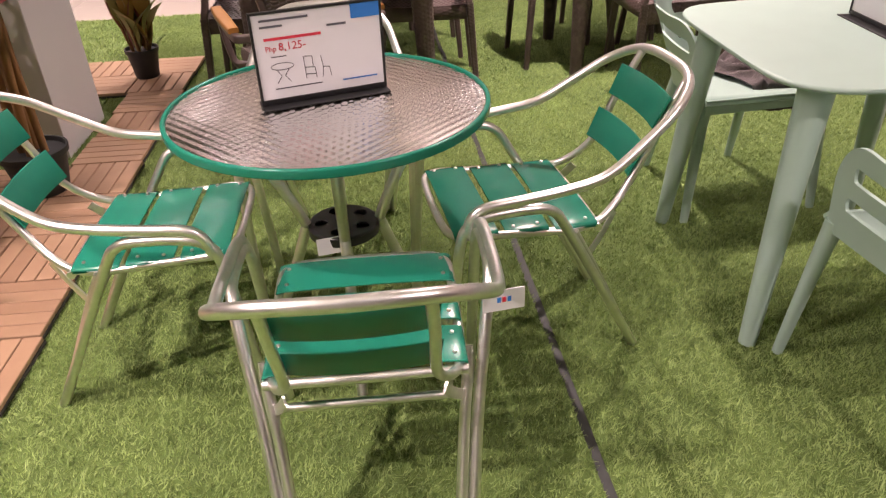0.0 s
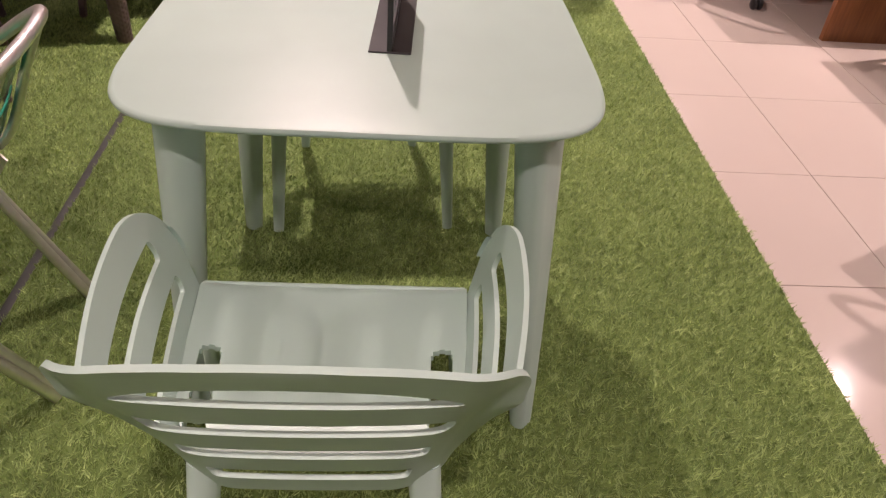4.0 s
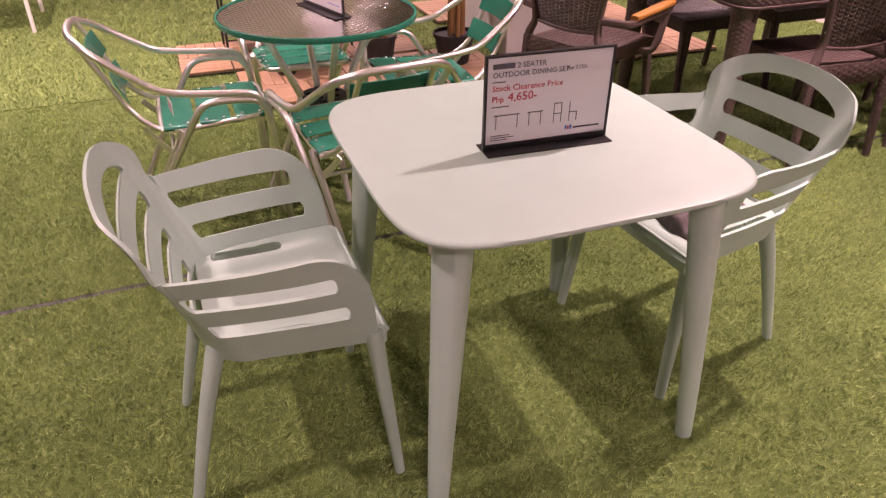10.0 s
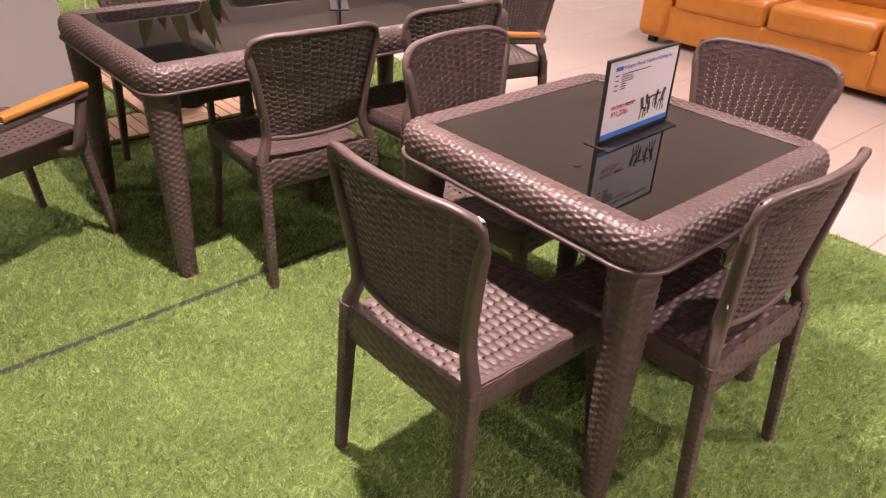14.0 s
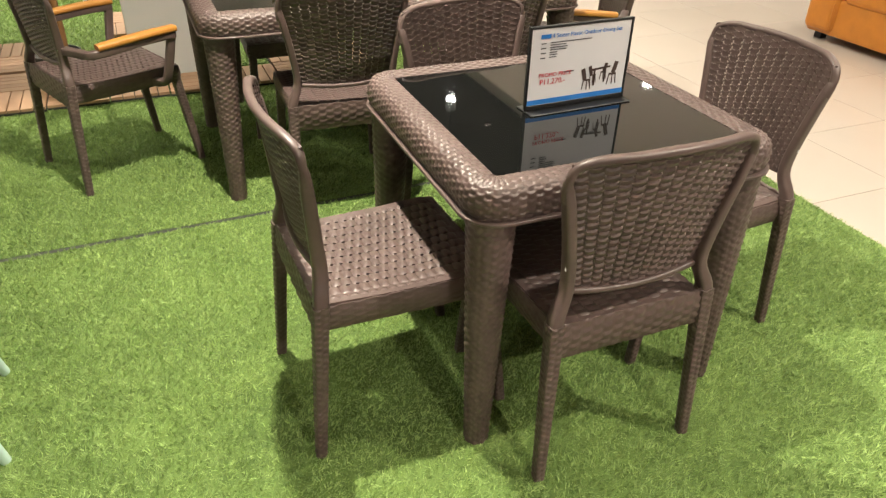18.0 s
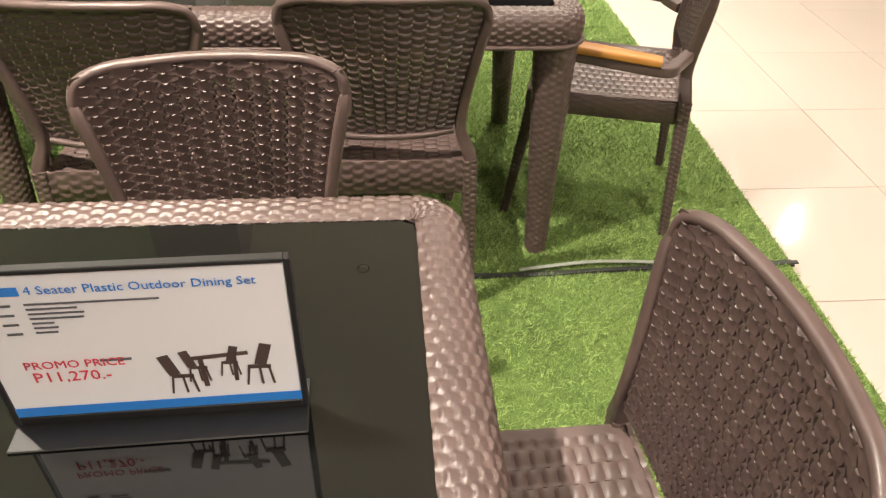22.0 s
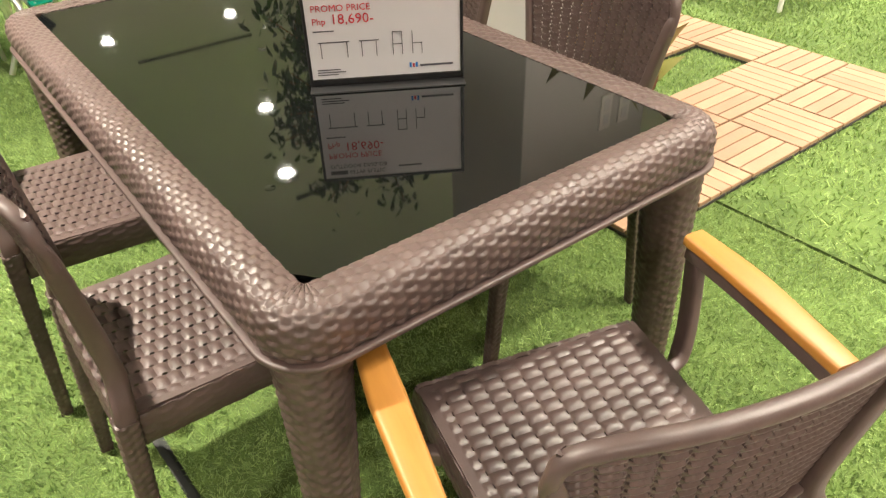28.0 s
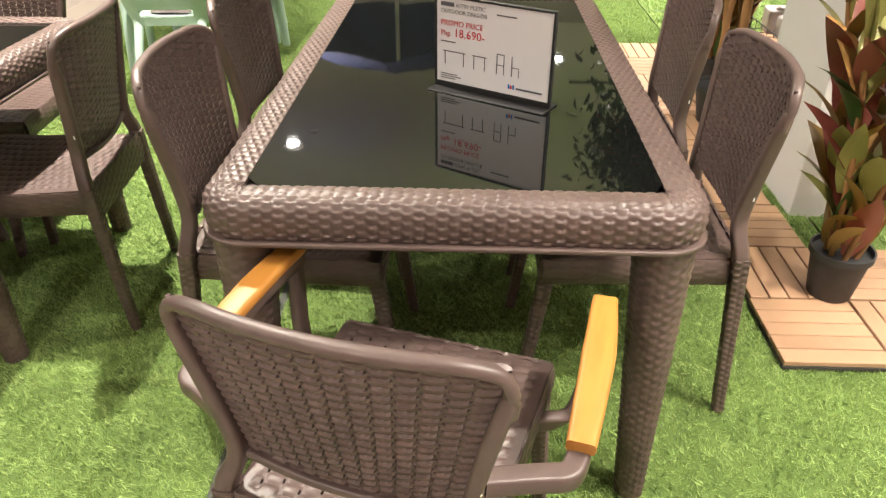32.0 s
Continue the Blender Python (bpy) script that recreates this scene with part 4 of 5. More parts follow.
def set_drawing(x, z, k=1.0):
    """Line drawings of two tables and two chairs."""
    out = []
    for x0, w, h in ((0.0, 0.060, 0.030), (0.078, 0.038, 0.030)):
        out += [("bar", x + x0, z + h, w, 0.002, INK), ("bar", x + x0 + 0.004, z, 0.0016, h, INK), ("bar", x + x0 + w - 0.006, z, 0.0016, h, INK)]
    for x0 in (0.142, 0.180):
        out += [("bar", x + x0, z, 0.0014, 0.045, INK), ("bar", x + x0 + 0.018, z, 0.0014, 0.022 if x0 > 0.15 else 0.045, INK), ("bar", x + x0, z + 0.020, 0.019, 0.0016, INK)]
        if x0 < 0.15:
            out.append(("bar", x + x0, z + 0.044, 0.019, 0.0016, INK))
    return out


def dining_picture(x, z):
    """A printed picture of a dark table with four chairs round it."""
    out = [("stroke", x + 0.030, z + 0.050, x + 0.088, z + 0.054, 0.005, BROWN), ("stroke", x + 0.040, z + 0.050, x + 0.041, z + 0.008, 0.005, BROWN), ("stroke", x + 0.074, z + 0.050, x + 0.072, z + 0.014, 0.004, BROWN)]
    for px, pz, side, k in ((0.016, 0.0, 1, 1.0), (0.034, 0.016, 1, 0.8), (0.094, 0.006, -1, 1.05), (0.066, 0.022, -1, 0.75)):
        for lx, w, z0, z1 in ((0.0, 0.0115, 0.028, 0.056),):
            out.append(("stroke", x + px + (lx - 0.004 * side) * k, z + pz + z0 * k, x + px + (lx - 0.012 * side) * k, z + pz + z1 * k, w * k, BROWN))
        out.append(("stroke", x + px - 0.008 * k, z + pz + 0.026 * k, x + px + 0.014 * k, z + pz + 0.025 * k, 0.005 * k, BROWN))
        for lx, dx in ((-0.007, -0.004), (0.012, 0.003), (0.003, 0.001)):
            out.append(("stroke", x + px + lx * k, z + pz + 0.025 * k, x + px + (lx + dx) * k, z + pz, 0.0022 * k, BROWN))
    return out


def round_set_picture(x, z):
    """Thin line drawings of a round table and a chair."""
    out = []
    ring = [(x + 0.026 + 0.026 * math.cos(a), z + 0.040 + 0.008 * math.sin(a)) for a in np.linspace(0, 2 * math.pi, 17)]
    for (x0, z0), (x1, z1) in zip(ring, ring[1:]):
        out.append(("stroke", float(x0), float(z0), float(x1), float(z1), 0.0014, INK))
    lines = ((0.012, 0.033, 0.022, 0.018), (0.040, 0.033, 0.030, 0.018), (0.022, 0.018, 0.010, 0.002), (0.030, 0.018, 0.042, 0.002), (0.076, 0.056, 0.078, 0.004), (0.078, 0.056, 0.096, 0.054), (0.096, 0.054, 0.096, 0.030),
             (0.078, 0.030, 0.100, 0.028), (0.100, 0.028, 0.102, 0.004), (0.078, 0.014, 0.101, 0.012), (0.116, 0.052, 0.120, 0.026), (0.120, 0.026, 0.134, 0.024), (0.120, 0.026, 0.116, 0.002), (0.134, 0.024, 0.137, 0.002))
    return out + [("stroke", x + a, z + b, x + c, z + d, 0.0014, INK) for a, b, c, d in lines]


small_print = [("bar", -0.135, 0.034, 0.045, 0.0018, INK), ("bar", -0.135, 0.029, 0.055, 0.0018, INK), ("bar", -0.135, 0.024, 0.04, 0.0018, INK)]
logo = [("bar", 0.045, 0.030, 0.004, 0.010, BLUE), ("bar", 0.051, 0.030, 0.004, 0.008, RED), ("bar", 0.057, 0.030, 0.004, 0.010, BLUE), ("bar", 0.066, 0.031, 0.065, 0.004, INK)]
sign(pose(0.998, 0.900, 0.7402, 0, 0, -2.5), "white price card in a black stand on the mint table",
     [("bar", -0.135, 0.184, 0.050, 0.011, INK), ("word", -0.080, 0.184, 0.0165, "2 SEATER", INK), ("word", -0.135, 0.166, 0.0165, "OUTDOOR DINING SET", INK), ("word", 0.035, 0.168, 0.012, "Php 7,750-", INK),
      ("bar", -0.135, 0.155, 0.03, 0.002, INK), ("word", -0.135, 0.136, 0.0185, "Stock Clearance Price", RED), ("word", -0.135, 0.112, 0.0185, "Php", RED), ("word", -0.098, 0.112, 0.027, "4,650-", RED),
      ("bar", -0.135, 0.100, 0.04, 0.002, INK)] + set_drawing(-0.128, 0.050) + small_print + logo)
sign(pose(3.322, 0.832, 0.7399, 0, 0, 2.0), "white price card with blue band on the square table",
     [("bar", -0.120, 0.183, 0.028, 0.010, BLUE), ("word", -0.088, 0.184, 0.0142, "4 Seater Plastic Outdoor Dining Set", BLUE)] +
     [("bar", -0.118, 0.170 - 0.012 * k, 0.014, 0.0025, INK) for k in range(4)] + [("bar", -0.092, 0.171 - 0.006 * k, w, 0.002, INK) for k, w in enumerate((0.12, 0.045, 0.05, 0.048, 0.02, 0.022, 0.02))] +
     [("word", -0.118, 0.086, 0.015, "PROMO PRICE", RED), ("word", -0.114, 0.067, 0.020, "P11,270.-", RED), ("bar", -0.045, 0.092, 0.03, 0.003, INK), ("bar", -0.146, 0.016, 0.292, 0.013, BLUE)] +
     dining_picture(0.010, 0.038))
sign(pose(3.528, 2.503, 0.7399, 0, 0, 59), "white price card in a black stand on the long glass table",
     [("bar", -0.135, 0.190, 0.036, 0.009, INK), ("word", -0.095, 0.190, 0.013, "6STW PLSTIC", INK), ("word", -0.135, 0.175, 0.013, "OUTDOOR DNG-DB", INK), ("bar", 0.010, 0.186, 0.05, 0.003, INK),
      ("word", -0.135, 0.148, 0.0175, "PROMO PRICE", RED), ("word", -0.135, 0.124, 0.0175, "Php", RED), ("word", -0.100, 0.124, 0.027, "18,690-", RED), ("bar", -0.135, 0.110, 0.04, 0.002, INK)] + set_drawing(-0.128, 0.058) + small_print + logo)
sign(pose(0.822, 2.374, 0.7085, 0, 0, -73), "white price card with blue corner on the round table",
     [("bar", 0.078, 0.176, 0.068, 0.032, BLUE), ("bar", -0.130, 0.192, 0.11, 0.005, INK), ("bar", -0.130, 0.178, 0.05, 0.005, INK), ("bar", -0.125, 0.150, 0.13, 0.006, RED), ("word", -0.125, 0.126, 0.017, "Php", RED), ("word", -0.095, 0.126, 0.025, "8,125-", RED),
      ("bar", -0.115, 0.112, 0.035, 0.002, INK), ("bar", 0.020, 0.166, 0.045, 0.005, INK)] + round_set_picture(-0.118, 0.050) + [
      ("bar", -0.115, 0.038, 0.11, 0.0025, INK), ("bar", 0.045, 0.036, 0.085, 0.003, BLUE)])


# ---- crumpled cloth on the second mint chair; it hangs over the seat's front edge ----
def cloth():
    nl, nw = 90, 46
    L, Wd = np.meshgrid(np.linspace(0, 1, nl), np.linspace(-1, 1, nw), indexing="ij")
    lie = np.clip(L / 0.78, 0, 1)
    hang = np.clip((L - 0.78) / 0.22, 0, 1)
    width = 0.080 + 0.022 * np.sin(2.2 * L + 0.6) - 0.018 * hang
    x = 0.145 - 0.255 * lie - 0.016 * np.sqrt(hang)
    y = 0.045 - 0.100 * lie + Wd * width + 0.012 * np.sin(9 * L)
    pile = np.zeros_like(L)
    for i in range(nl):
        for j in range(nw):
            q = Vector((L[i, j] * 3.2, Wd[i, j] * 1.1, 0.3))
            wave = 1.15 * Wd[i, j] + 1.9 * L[i, j] + 0.9 * noise.noise(q * 1.1)
            pile[i, j] = 0.036 * (0.5 + 0.5 * math.sin(2 * math.pi * wave)) ** 1.6 + 0.014 * (1 - 2 * abs(noise.noise(q * 2.3 + Vector((5, 1, 0))))) ** 2 + 0.003 * noise.noise(q * 9)
    edge = np.clip(1.04 - np.abs(Wd) ** 3, 0.03, 1) * np.clip(L / 0.06, 0.05, 1)
    bump = np.clip(0.010 + pile, 0.002, 1) * edge * (1 - 0.40 * lie)
    z = 0.004 + bump * (1 - hang) - 0.078 * hang
    x = x - bump * hang * 0.8
    return make_mesh("cloth", *shell(grid3(x, y, z), None, 0.003))


rag = tagged(part("cleaning_cloth", cloth(), CLOTH), "crumpled purple-grey cloth lying over the mint chair seat's edge", "cloth")
rag.matrix_basis = pose(1.510, 0.958, 0.445)


# ---- potted plants ----
def leaf(length, width, bend, fold=0.25, n=7):
    """A long pointed leaf along +x that bends down, with a folded midrib."""
    verts, faces = [], []
    for i in range(n):
        t = i / (n - 1)
        w = width * math.sin(math.pi * min(0.08 + 0.92 * t, 0.999)) ** 0.8 * (1 - 0.25 * t)
        x, z = length * t * (1 - 0.25 * bend * t), -bend * length * t * t * 0.6
        verts += [(x, -w, z + fold * w), (x, 0, z), (x, w, z + fold * w)]
    for i in range(n - 1):
        for k in (0, 1):
            a = 3 * i + k
            faces.append((a, a + 1, a + 4, a + 3))
    return verts, faces


def moved(piece, m):
    v, f = piece
    return [m @ Vector(p) for p in v], f


def pot(r, h, parent):
    p = part("pot", lathe_mesh("pot", [(r * 0.68, 0.0), (r * 0.72, 0.004), (r * 0.95, h * 0.86), (r * 1.03, h * 0.87), (r * 1.04, h), (r * 0.97, h), (r * 0.93, h * 0.9)], 32), POTMAT, parent, "black plastic nursery pot")
    part("soil", lathe_mesh("soil", [(0.003, h * 0.86), (r * 0.5, h * 0.88), (r * 0.93, h * 0.85)], 24), SOIL, parent)
    return p


def broad_plant(x, y, z, seed, stems, height, r, label, leaf_len=0.30, leaf_w=0.042):
    rng = random.Random(seed)
    p = thing("potted_plant", label, "potted plant", m=pose(x, y, z))
    pot(r, 1.85 * r, p)
    for s in range(stems):
        a = 2 * math.pi * s / stems + rng.uniform(-0.4, 0.4)
        top = height * rng.uniform(0.62, 1.0)
        base = Vector((0.04 * math.cos(a), 0.04 * math.sin(a), 1.5 * r))
        end = Vector((0.17 * math.cos(a), 0.17 * math.sin(a), top - 0.1))
        part("stem", tube("stem", [base, base.lerp(end, 0.5) + Vector((0.01, 0.01, 0)), end], 0.009, 4, 8), BARK, p)
        count = int(17 * top / 0.9)
        for k in range(count):
            t = 0.04 + 0.96 * k / (count - 1)
            q = base.lerp(end, t)
            yaw = k * 2.4 + rng.uniform(-0.3, 0.3)
            pitch = -math.radians(rng.uniform(62, 86)) if t < 0.9 else -math.radians(80)
            ln = leaf_len * rng.uniform(0.75, 1.15)
            m = Matrix.Translation(q) @ Euler((rng.uniform(-0.4, 0.4), pitch, yaw)).to_matrix().to_4x4()
            mat = rng.choices([LEAFRED, LEAFOLIVE, LEAFYELLOW, LEAFGREEN], (0.24, 0.42, 0.24, 0.10))[0]
            part("leaf", make_mesh("leaf", *moved(leaf(ln, leaf_w * rng.uniform(0.8, 1.15), rng.uniform(0.2, 0.8)), m)), mat, p)
    return p


broad_plant(3.262, 3.575, 0.030, 3, 6, 1.10, 0.088, "potted broad-leaved plant with red, olive and yellow leaves on the deck")
broad_plant(1.42, 3.71, 0.030, 8, 7, 1.15, 0.10, "potted red and green broad-leaved plant on the deck", 0.38, 0.050)
broad_plant(1.10, 3.86, 0.030, 12, 5, 1.0, 0.11, "potted reddish broad-leaved plant beside the bistro set", 0.30, 0.042)


def ficus(x, y, z, seed):
    rng = random.Random(seed)
    p = thing("ficus_tree", "potted artificial ficus tree with twisted brown trunks", "potted tree", m=pose(x, y, z))
    pot(0.125, 0.18, p)
    lean = Vector((-0.05, -0.14, 0))
    for s in range(4):
        a0 = s * math.pi / 2
        pts = [(0.045 * math.cos(a0 + 2.6 * t) * (1 - 0.3 * t) + 0.02 * math.sin(5 * t + s) + lean.x * t * t, 0.045 * math.sin(a0 + 2.6 * t) * (1 - 0.3 * t) + lean.y * t * t, 0.12 + 1.42 * t) for t in np.linspace(0, 1, 8)]
        part("trunk", tube("trunk", [tuple(map(float, q)) for q in pts], 0.021 - 0.002 * s, 4, 9), BARK, p)
    twigs, leaves_v, leaves_f = [], [], []
    for k in range(95):
        a, up = rng.uniform(0, 6.28), rng.uniform(-0.75, 0.9)
        rise = rng.random()
        start = lean * (0.72 + 0.3 * rise) + Vector((0.03 * math.cos(a), 0.03 * math.sin(a), 1.30 + 0.32 * rise))
        ln = rng.uniform(0.20, 0.44)
        end = start + Vector((math.cos(a) * ln, math.sin(a) * ln, up * 0.5))
        mid = start.lerp(end, 0.5) + Vector((0, 0, 0.08))
        twigs.append(sweep(smooth_path([start, mid, end], 4), circle(0.004, 5)))
        for q in range(72):
            t = rng.uniform(0.25, 1.08)
            pos = start.lerp(mid, t * 2) if t < 0.5 else mid.lerp(end, t * 2 - 1)
            pos = pos + Vector((rng.gauss(0, 0.05), rng.gauss(0, 0.05), rng.gauss(0, 0.05)))
            m = Matrix.Translation(pos) @ Euler((rng.uniform(-1, 1), rng.uniform(-0.2, 1.2), rng.uniform(0, 6.28))).to_matrix().to_4x4()
            v, f = moved(leaf(rng.uniform(0.045, 0.075), 0.013, 0.5, 0.2, 4), m)
            o = len(leaves_v)
            leaves_v += v
            leaves_f += [tuple(i + o for i in g) for g in f]
    part("twigs", make_mesh("twigs", *joined(*twigs)), BARK, p).name = "twig_work"
    tagged(part("foliage", make_mesh("foliage", leaves_v, leaves_f), LEAFCROWN, p), "dense small green leaves", kind="stuff")
    return p


LEAFCROWN = material("crown_leaf", (0.05, 0.095, 0.018), 0.4, second=(0.010, 0.028, 0.006), scale=20, random_amount=0.7, island=True)
ficus(1.86, 3.62, 0.030, 5)


# ---- wire rack with packs, and a white-flowered plant, behind the bistro set ----
rack = thing("wire_rack", "dark wire rack with white packs on the deck", "rack", m=pose(0.58, 4.16, 0.030))
for x in (0.0, 0.78):
    for y in (0.0, 0.30):
        part("post", tube("post", [(x, y, 0.0), (x, y, 0.45), (x, y, 0.95)], 0.008, 2, 8), BLACK, rack)
for z in (0.10, 0.38, 0.66, 0.92):
    for y in (0.0, 0.30):
        part("rail", tube("rail", [(0.0, y, z), (0.39, y, z), (0.78, y, z)], 0.006, 2, 8), BLACK, rack)
        part("rail", tube("rail", [(0.0, y, z + 0.07), (0.39, y, z + 0.07), (0.78, y, z + 0.07)], 0.004, 2, 8), BLACK, rack)
    for k in range(9):
        x = 0.78 * k / 8
        part("wire", tube("wire", [(x, -0.001, z + 0.07), (x, -0.001, z), (x, 0.15, z), (x, 0.301, z), (x, 0.301, z + 0.07)], 0.003, 1, 6), BLACK, rack)
pack_rng = random.Random(4)
for z in (0.10, 0.38, 0.66):
    for k in range(4):
        h, w = pack_rng.uniform(0.13, 0.19), pack_rng.uniform(0.075, 0.088)
        pk = thing("pack", "white paper-wrapped pack lying in the wire rack", "pack", "packs on the rack", pose(0.68 + 0.192 * k, 4.31 + pack_rng.uniform(-0.02, 0.02), 0.034 + z, 0, 0, pack_rng.uniform(-8, 8)))
        part("wrapping", box(-w, -0.10, 0.0, w, 0.10, h, 0.022, 3), PACKMAT, pk)
lily = thing("lily_plant", "potted plant with white upright flowers and green leaves on the deck", "potted plant", m=pose(0.86, 3.74, 0.030))
pot(0.075, 0.14, lily)
lily_rng = random.Random(21)
for k in range(14):
    m = Matrix.Translation((0, 0, 0.13)) @ Euler((0, -radians(lily_rng.uniform(48, 76)), k * 2.4)).to_matrix().to_4x4()
    part("leaf", make_mesh("leaf", *moved(leaf(lily_rng.uniform(0.26, 0.36), 0.034, 0.7), m)), LEAFGREEN, lily)
for k, (fx, fy, fz) in enumerate(((-0.09, -0.02, 0.55), (0.03, -0.03, 0.56), (0.10, 0.05, 0.50))):
    stalk = part("stalk", tube("stalk", [(0.2 * fx, 0.2 * fy, 0.12), (0.7 * fx, 0.7 * fy, 0.35), (fx, fy, fz)], 0.004, 4, 7), LEAFGREEN, lily)
    m = Matrix.Translation((fx, fy, fz)) @ Euler((0.2, -radians(78), 1.2 + k)).to_matrix().to_4x4()
    part("flower", make_mesh("flower", *moved(leaf(0.13, 0.036, 0.2, 0.7, 9), m)), PETAL, stalk, "white flower")


# ---- tan leather sofa ----
def cushion(x0, y0, z0, x1, y1, z1, r):
    return box(x0, y0, z0, x1, y1, z1, r, 5)


sofa = thing("sofa", "tan leather two-seat sofa on the tile floor", "sofa", m=pose(6.75, 2.20, TILE_TOP))
part("base", cushion(0.02, -0.98, 0.05, 0.92, 0.98, 0.30, 0.03), LEATHER, sofa)
for y0, y1 in ((-0.72, -0.01), (0.01, 0.72)):
    part("seat_cushion", cushion(0.0, y0, 0.28, 0.66, y1, 0.46, 0.055), LEATHER, sofa, "plump leather seat cushion")
    part("back_cushion", cushion(0.56, y0, 0.42, 0.84, y1, 0.86, 0.08), LEATHER, sofa)
for y0, y1 in ((-1.0, -0.74), (0.74, 1.0)):
    part("arm", cushion(-0.01, y0, 0.06, 0.90, y1, 0.62, 0.07), LEATHER, sofa, "rounded leather arm")
part("back", cushion(0.78, -0.99, 0.06, 0.98, 0.99, 0.80, 0.06), LEATHER, sofa)
for y in (-0.76, 0.0, 0.76):
    pts = [(-0.012, y, 0.10), (-0.012, y, 0.27)]
    part("piping", tube("piping", pts, 0.005, 3, 8), LEATHER, sofa)
for sx in (0.1, 0.85):
    for sy in (-0.9, 0.9):
        part("foot", box(sx - 0.03, sy - 0.03, 0.0, sx + 0.03, sy + 0.03, 0.055, 0.004), BLACK, sofa)


# ---- office furniture on the tiles ----
def office_chair(x, y, turn, label):
    c = thing("office_chair", label, "office chair", "office chairs", pose(x, y, TILE_TOP, 0, 0, turn))
    for k in range(5):
        a = 2 * math.pi * k / 5
        d = Vector((math.cos(a), math.sin(a), 0))
        part("spoke", bar("spoke", [d * 0.03 + Vector((0, 0, 0.145)), d * 0.14 + Vector((0, 0, 0.135)), d * 0.315 + Vector((0, 0, 0.082)), d * 0.335 + Vector((0, 0, 0.07))], 0.034, 0.024, 0.009, 4), CHROME, c, "chrome base spoke")
        for off in (-0.016, 0.016):
            wheel = lathe_mesh("caster_wheel", [(0.006, -0.010), (0.026, -0.010), (0.030, -0.006), (0.030, 0.006), (0.026, 0.010), (0.006, 0.010)], 20)
            s = d.cross(Vector((0, 0, 1))) * off
            place(part("caster_wheel", wheel, BLACK, c), pose(d.x * 0.335 + s.x, d.y * 0.335 + s.y, 0.030, 90, 0, math.degrees(a)))
    part("gas_column", lathe_mesh("gas_column", [(0.03, 0.12), (0.03, 0.26), (0.015, 0.262), (0.015, 0.43)], 20), CHROME, c)
    part("seat", box(-0.25, -0.25, 0.43, 0.25, 0.25, 0.53, 0.04, 4), DARKFABRIC, c)
    part("backrest", box(-0.30, -0.24, 0.55, -0.21, 0.24, 1.12, 0.04, 4), DARKFABRIC, c)
    for sy in (1, -1):
        part("armrest", tube("armrest", [(0.10, 0.27 * sy, 0.46), (0.12, 0.30 * sy, 0.60), (0.05, 0.30 * sy, 0.67), (-0.14, 0.29 * sy, 0.67), (-0.24, 0.25 * sy, 0.62)], 0.013, 5), CHROME, c)
    return c


office_chair(3.74, -0.98, 40, "dark office chair on a chrome five-star base with casters")
office_chair(0.955, -1.03, 27.5, "black office chair on a chrome star base beside the turf")
desk = thing("office_desk", "walnut-veneer office desk with panel ends", "desk", m=pose(3.00, -1.95, TILE_TOP))
part("end_panel", box(0.0, 0.0, 0.0, 0.035, 0.76, 0.73, 0.002), WALNUT, desk)
part("end_panel", box(1.75, 0.0, 0.0, 1.785, 0.76, 0.73, 0.002), WALNUT, desk)
part("modesty_panel", box(0.04, 0.05, 0.10, 1.745, 0.075, 0.729, 0.002), WALNUT, desk)
part("desktop", box(-0.02, -0.02, 0.7305, 1.805, 0.78, 0.760, 0.003), WALNUT, desk)
work = thing("work_table", "white-topped work table on a black steel frame", "table", m=pose(1.58, -2.13, TILE_TOP))
for x in (0.0, 1.235):
    for y in (0.0, 0.66):
        part("leg", box(x - 0.015, y - 0.015, 0.0, x + 0.015, y + 0.015, 0.72, 0.002), BLACK, work)
    part("foot_rail", box(x - 0.015, 0.016, 0.0, x + 0.015, 0.644, 0.03, 0.002), BLACK, work)
part("rear_rail", box(0.016, -0.015, 0.0, 1.219, 0.015, 0.03, 0.002), BLACK, work)
part("tabletop", box(-0.03, -0.05, 0.7205, 1.27, 0.71, 0.745, 0.003), WHITEMETAL, work)
part("screen_panel", box(0.02, -0.012, 0.031, 1.21, 0.008, 0.70, 0.002), COLUMN, work, "pale grey modesty panel")
visitor = thing("visitor_chair", "black visitor chair with dark steel frame", "chair", m=pose(1.40, -1.69, TILE_TOP, 0, 0, 100))
for sx in (0.2, -0.2):
    for sy in (0.21, -0.21):
        part("leg", box(sx - 0.012, sy - 0.012, 0.0, sx + 0.012, sy + 0.012, 0.42, 0.002), BLACK, visitor)
    part("rail", box(sx - 0.01, -0.198, 0.10, sx + 0.01, 0.198, 0.12, 0.002), BLACK, visitor)
part("seat", box(-0.24, -0.24, 0.42, 0.24, 0.24, 0.50, 0.03, 4), DARKFABRIC, visitor)
part("backrest", box(-0.27, -0.24, 0.51, -0.20, 0.24, 0.95, 0.03, 4), DARKFABRIC, visitor)


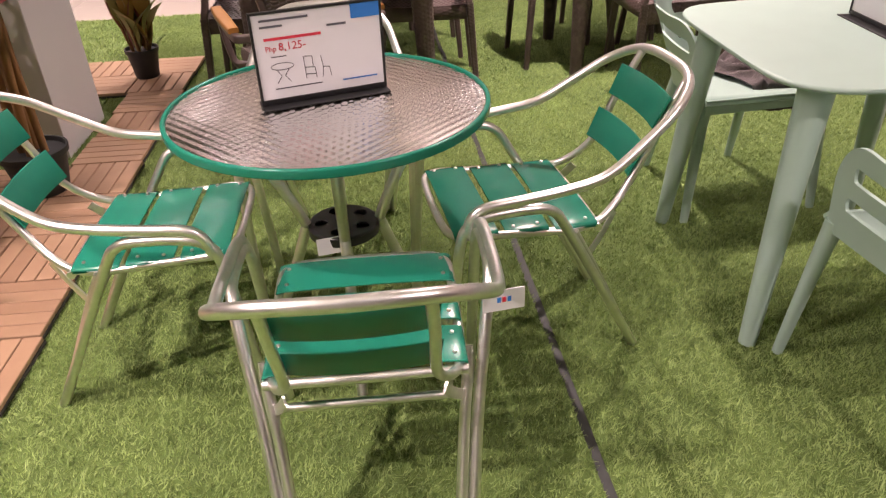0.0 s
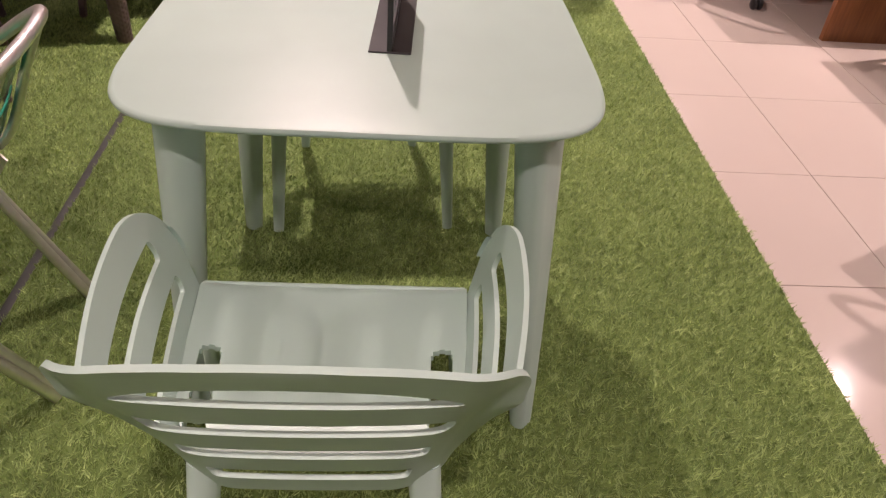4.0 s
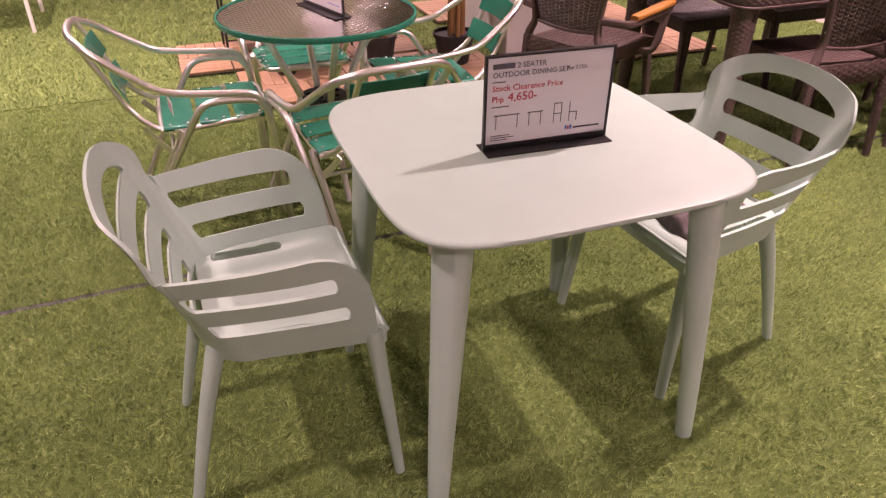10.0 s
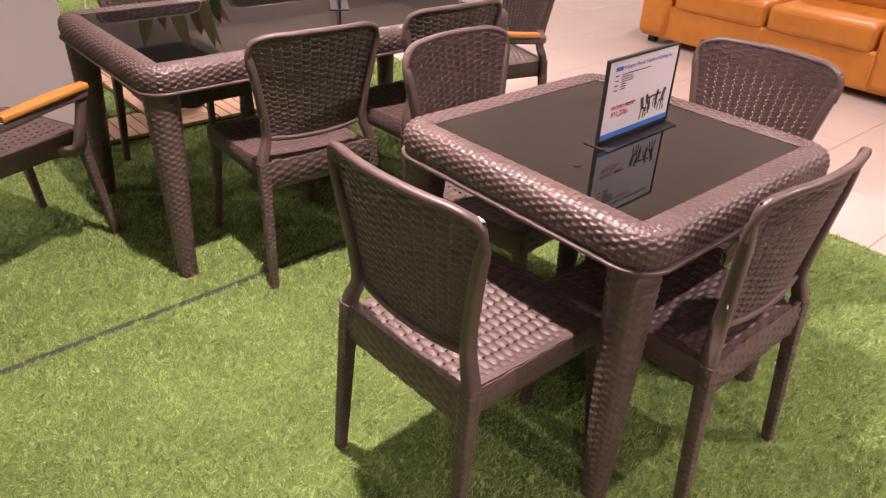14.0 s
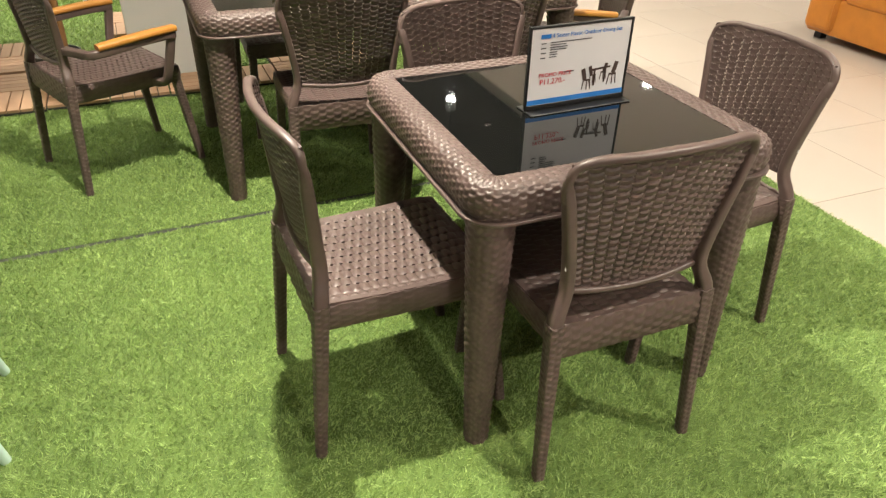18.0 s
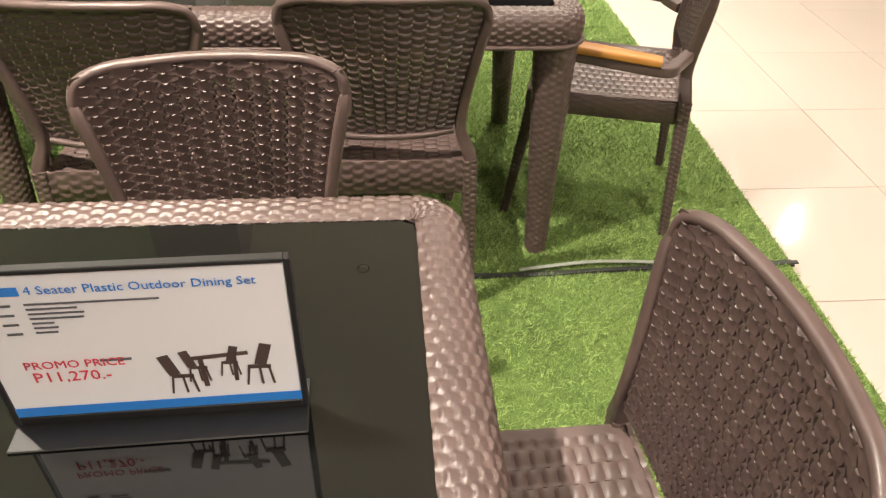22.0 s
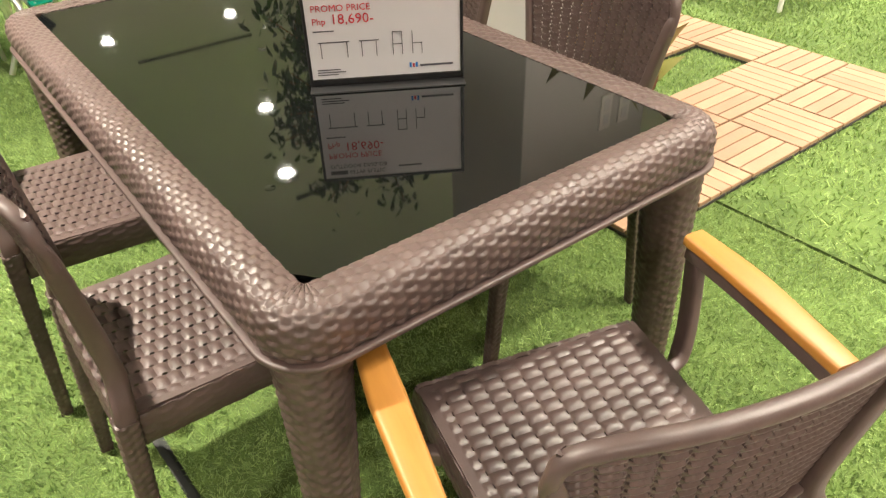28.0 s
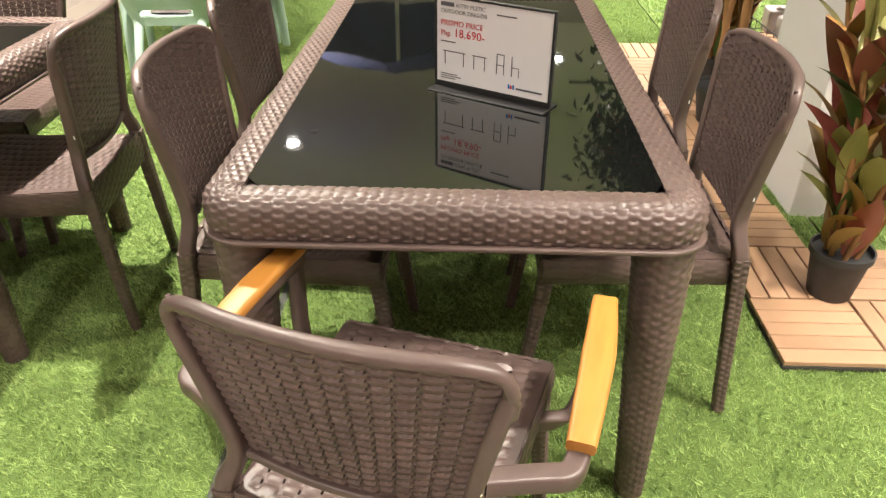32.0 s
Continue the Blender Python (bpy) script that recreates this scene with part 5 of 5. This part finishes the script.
# ---- white tube garden furniture beyond the deck ----
def white_bench(x, y, w, d, h, label):
    b = thing("garden_bench", label, "bench", "white garden benches", pose(x, y, 0))
    for sx in (0, w):
        for sy in (0, d):
            part("leg", tube("leg", [(sx, sy, 0.0), (sx, sy, h - 0.03), (sx, sy, h)], 0.014, 3, 10), WHITEMETAL, b)
        part("side_rail", tube("side_rail", [(sx, 0, h), (sx, d / 2, h), (sx, d, h)], 0.014, 3, 10), WHITEMETAL, b)
    for k in range(13):
        yy = 0.03 + (d - 0.06) * k / 12
        part("slat", box(0.01, yy - 0.012, h - 0.004, w - 0.01, yy + 0.012, h + 0.010, 0.002, 1), WHITEMETAL, b)
    part("cross_rail", tube("cross_rail", [(0, 0.002, h - 0.012), (w / 2, 0.002, h - 0.012), (w, 0.002, h - 0.012)], 0.012, 3, 10), WHITEMETAL, b)
    return b


white_bench(3.49, 5.40, 0.68, 0.62, 0.42, "white metal slatted garden bench on the turf")
white_bench(1.95, 5.62, 0.70, 0.62, 0.42, "white metal slatted garden bench on the turf")
white_bench(-1.35, 5.28, 0.74, 0.62, 0.42, "white metal slatted garden bench on the turf")


# ---- navy parasol standing on the turf behind the bistro set ----
parasol = thing("parasol", "open navy fabric parasol on a grey pole", "parasol", m=pose(-1.75, 1.75, 0))
verts, faces = [(0, 0, 2.42)], []
for ring_r, z in ((0.35, 2.33), (0.70, 2.20), (1.02, 2.02)):
    for k in range(48):
        a = 2 * math.pi * k / 48
        sag = 1 - 0.035 * abs(math.sin(4 * a)) * ring_r
        verts.append((ring_r * sag * math.cos(a), ring_r * sag * math.sin(a), z - 0.05 * abs(math.sin(4 * a)) * ring_r))
for k in range(48):
    faces.append((0, 1 + k, 1 + (k + 1) % 48))
    for j in range(2):
        a, b = 1 + j * 48 + k, 1 + j * 48 + (k + 1) % 48
        faces.append((a, a + 48, b + 48, b))
part("canopy", make_mesh("canopy", verts, faces), NAVY, parasol, "navy fabric canopy")
for k in range(8):
    a = 2 * math.pi * k / 8
    part("rib", tube("rib", [(0.02 * math.cos(a), 0.02 * math.sin(a), 2.40), (0.7 * math.cos(a), 0.7 * math.sin(a), 2.19), (1.0 * math.cos(a), 1.0 * math.sin(a), 2.02)], 0.006, 3, 8), NAVY, parasol)
part("pole", lathe_mesh("pole", [(0.019, 0.05), (0.019, 2.43)], 18), WHITEMETAL, parasol)
part("base", lathe_mesh("base", [(0.24, 0.0), (0.24, 0.03), (0.22, 0.045), (0.05, 0.06), (0.03, 0.16)], 32), BLACK, parasol)


# ---- floor tiles, nearest the walk as pieces ----
TX, TY = 0.598, 0.583
tile_bm = box(-TX / 2 + 0.0012, -TY / 2 + 0.0012, TILE_TOP - 0.008, TX / 2 - 0.0012, TY / 2 - 0.0012, TILE_TOP, 0.0012, 1)
tile_me = bpy.data.meshes.new("tile")
tile_bm.to_mesh(tile_me)
tile_bm.free()
rest_v, rest_f = [], []
nx0, nx1 = math.ceil((X0 - 1.135) / TX), math.floor((X1 - 1.135) / TX)
ny0, ny1 = math.ceil((Y0 - 2.93) / TY), math.floor((Y1 - 2.93) / TY)
for i in range(nx0, nx1):
    for j in range(ny0, ny1):
        cx, cy = 1.135 + (i + 0.5) * TX, 2.93 + (j + 0.5) * TY
        covered = -4.1 < cx < 4.45 and 0.15 < cy < 7.2
        if covered:
            continue
        near = (4.4 < cx < 7.6 and -0.8 < cy < 6.6) or (-0.8 < cx < 5 and -3.0 < cy < 0.2)
        if near:
            place(part("tile", tile_me, TILE, floor), pose(cx, cy, 0))
        else:
            k = len(rest_v)
            a, b = TX / 2 - 0.0015, TY / 2 - 0.0015
            rest_v += [(cx - a, cy - b, TILE_TOP), (cx + a, cy - b, TILE_TOP), (cx + a, cy + b, TILE_TOP), (cx - a, cy + b, TILE_TOP)]
            rest_f.append((k, k + 1, k + 2, k + 3))
tagged(part("far_tiles", make_mesh("far_tiles", rest_v, rest_f, False), TILE, floor), "far floor tiles", kind="stuff")
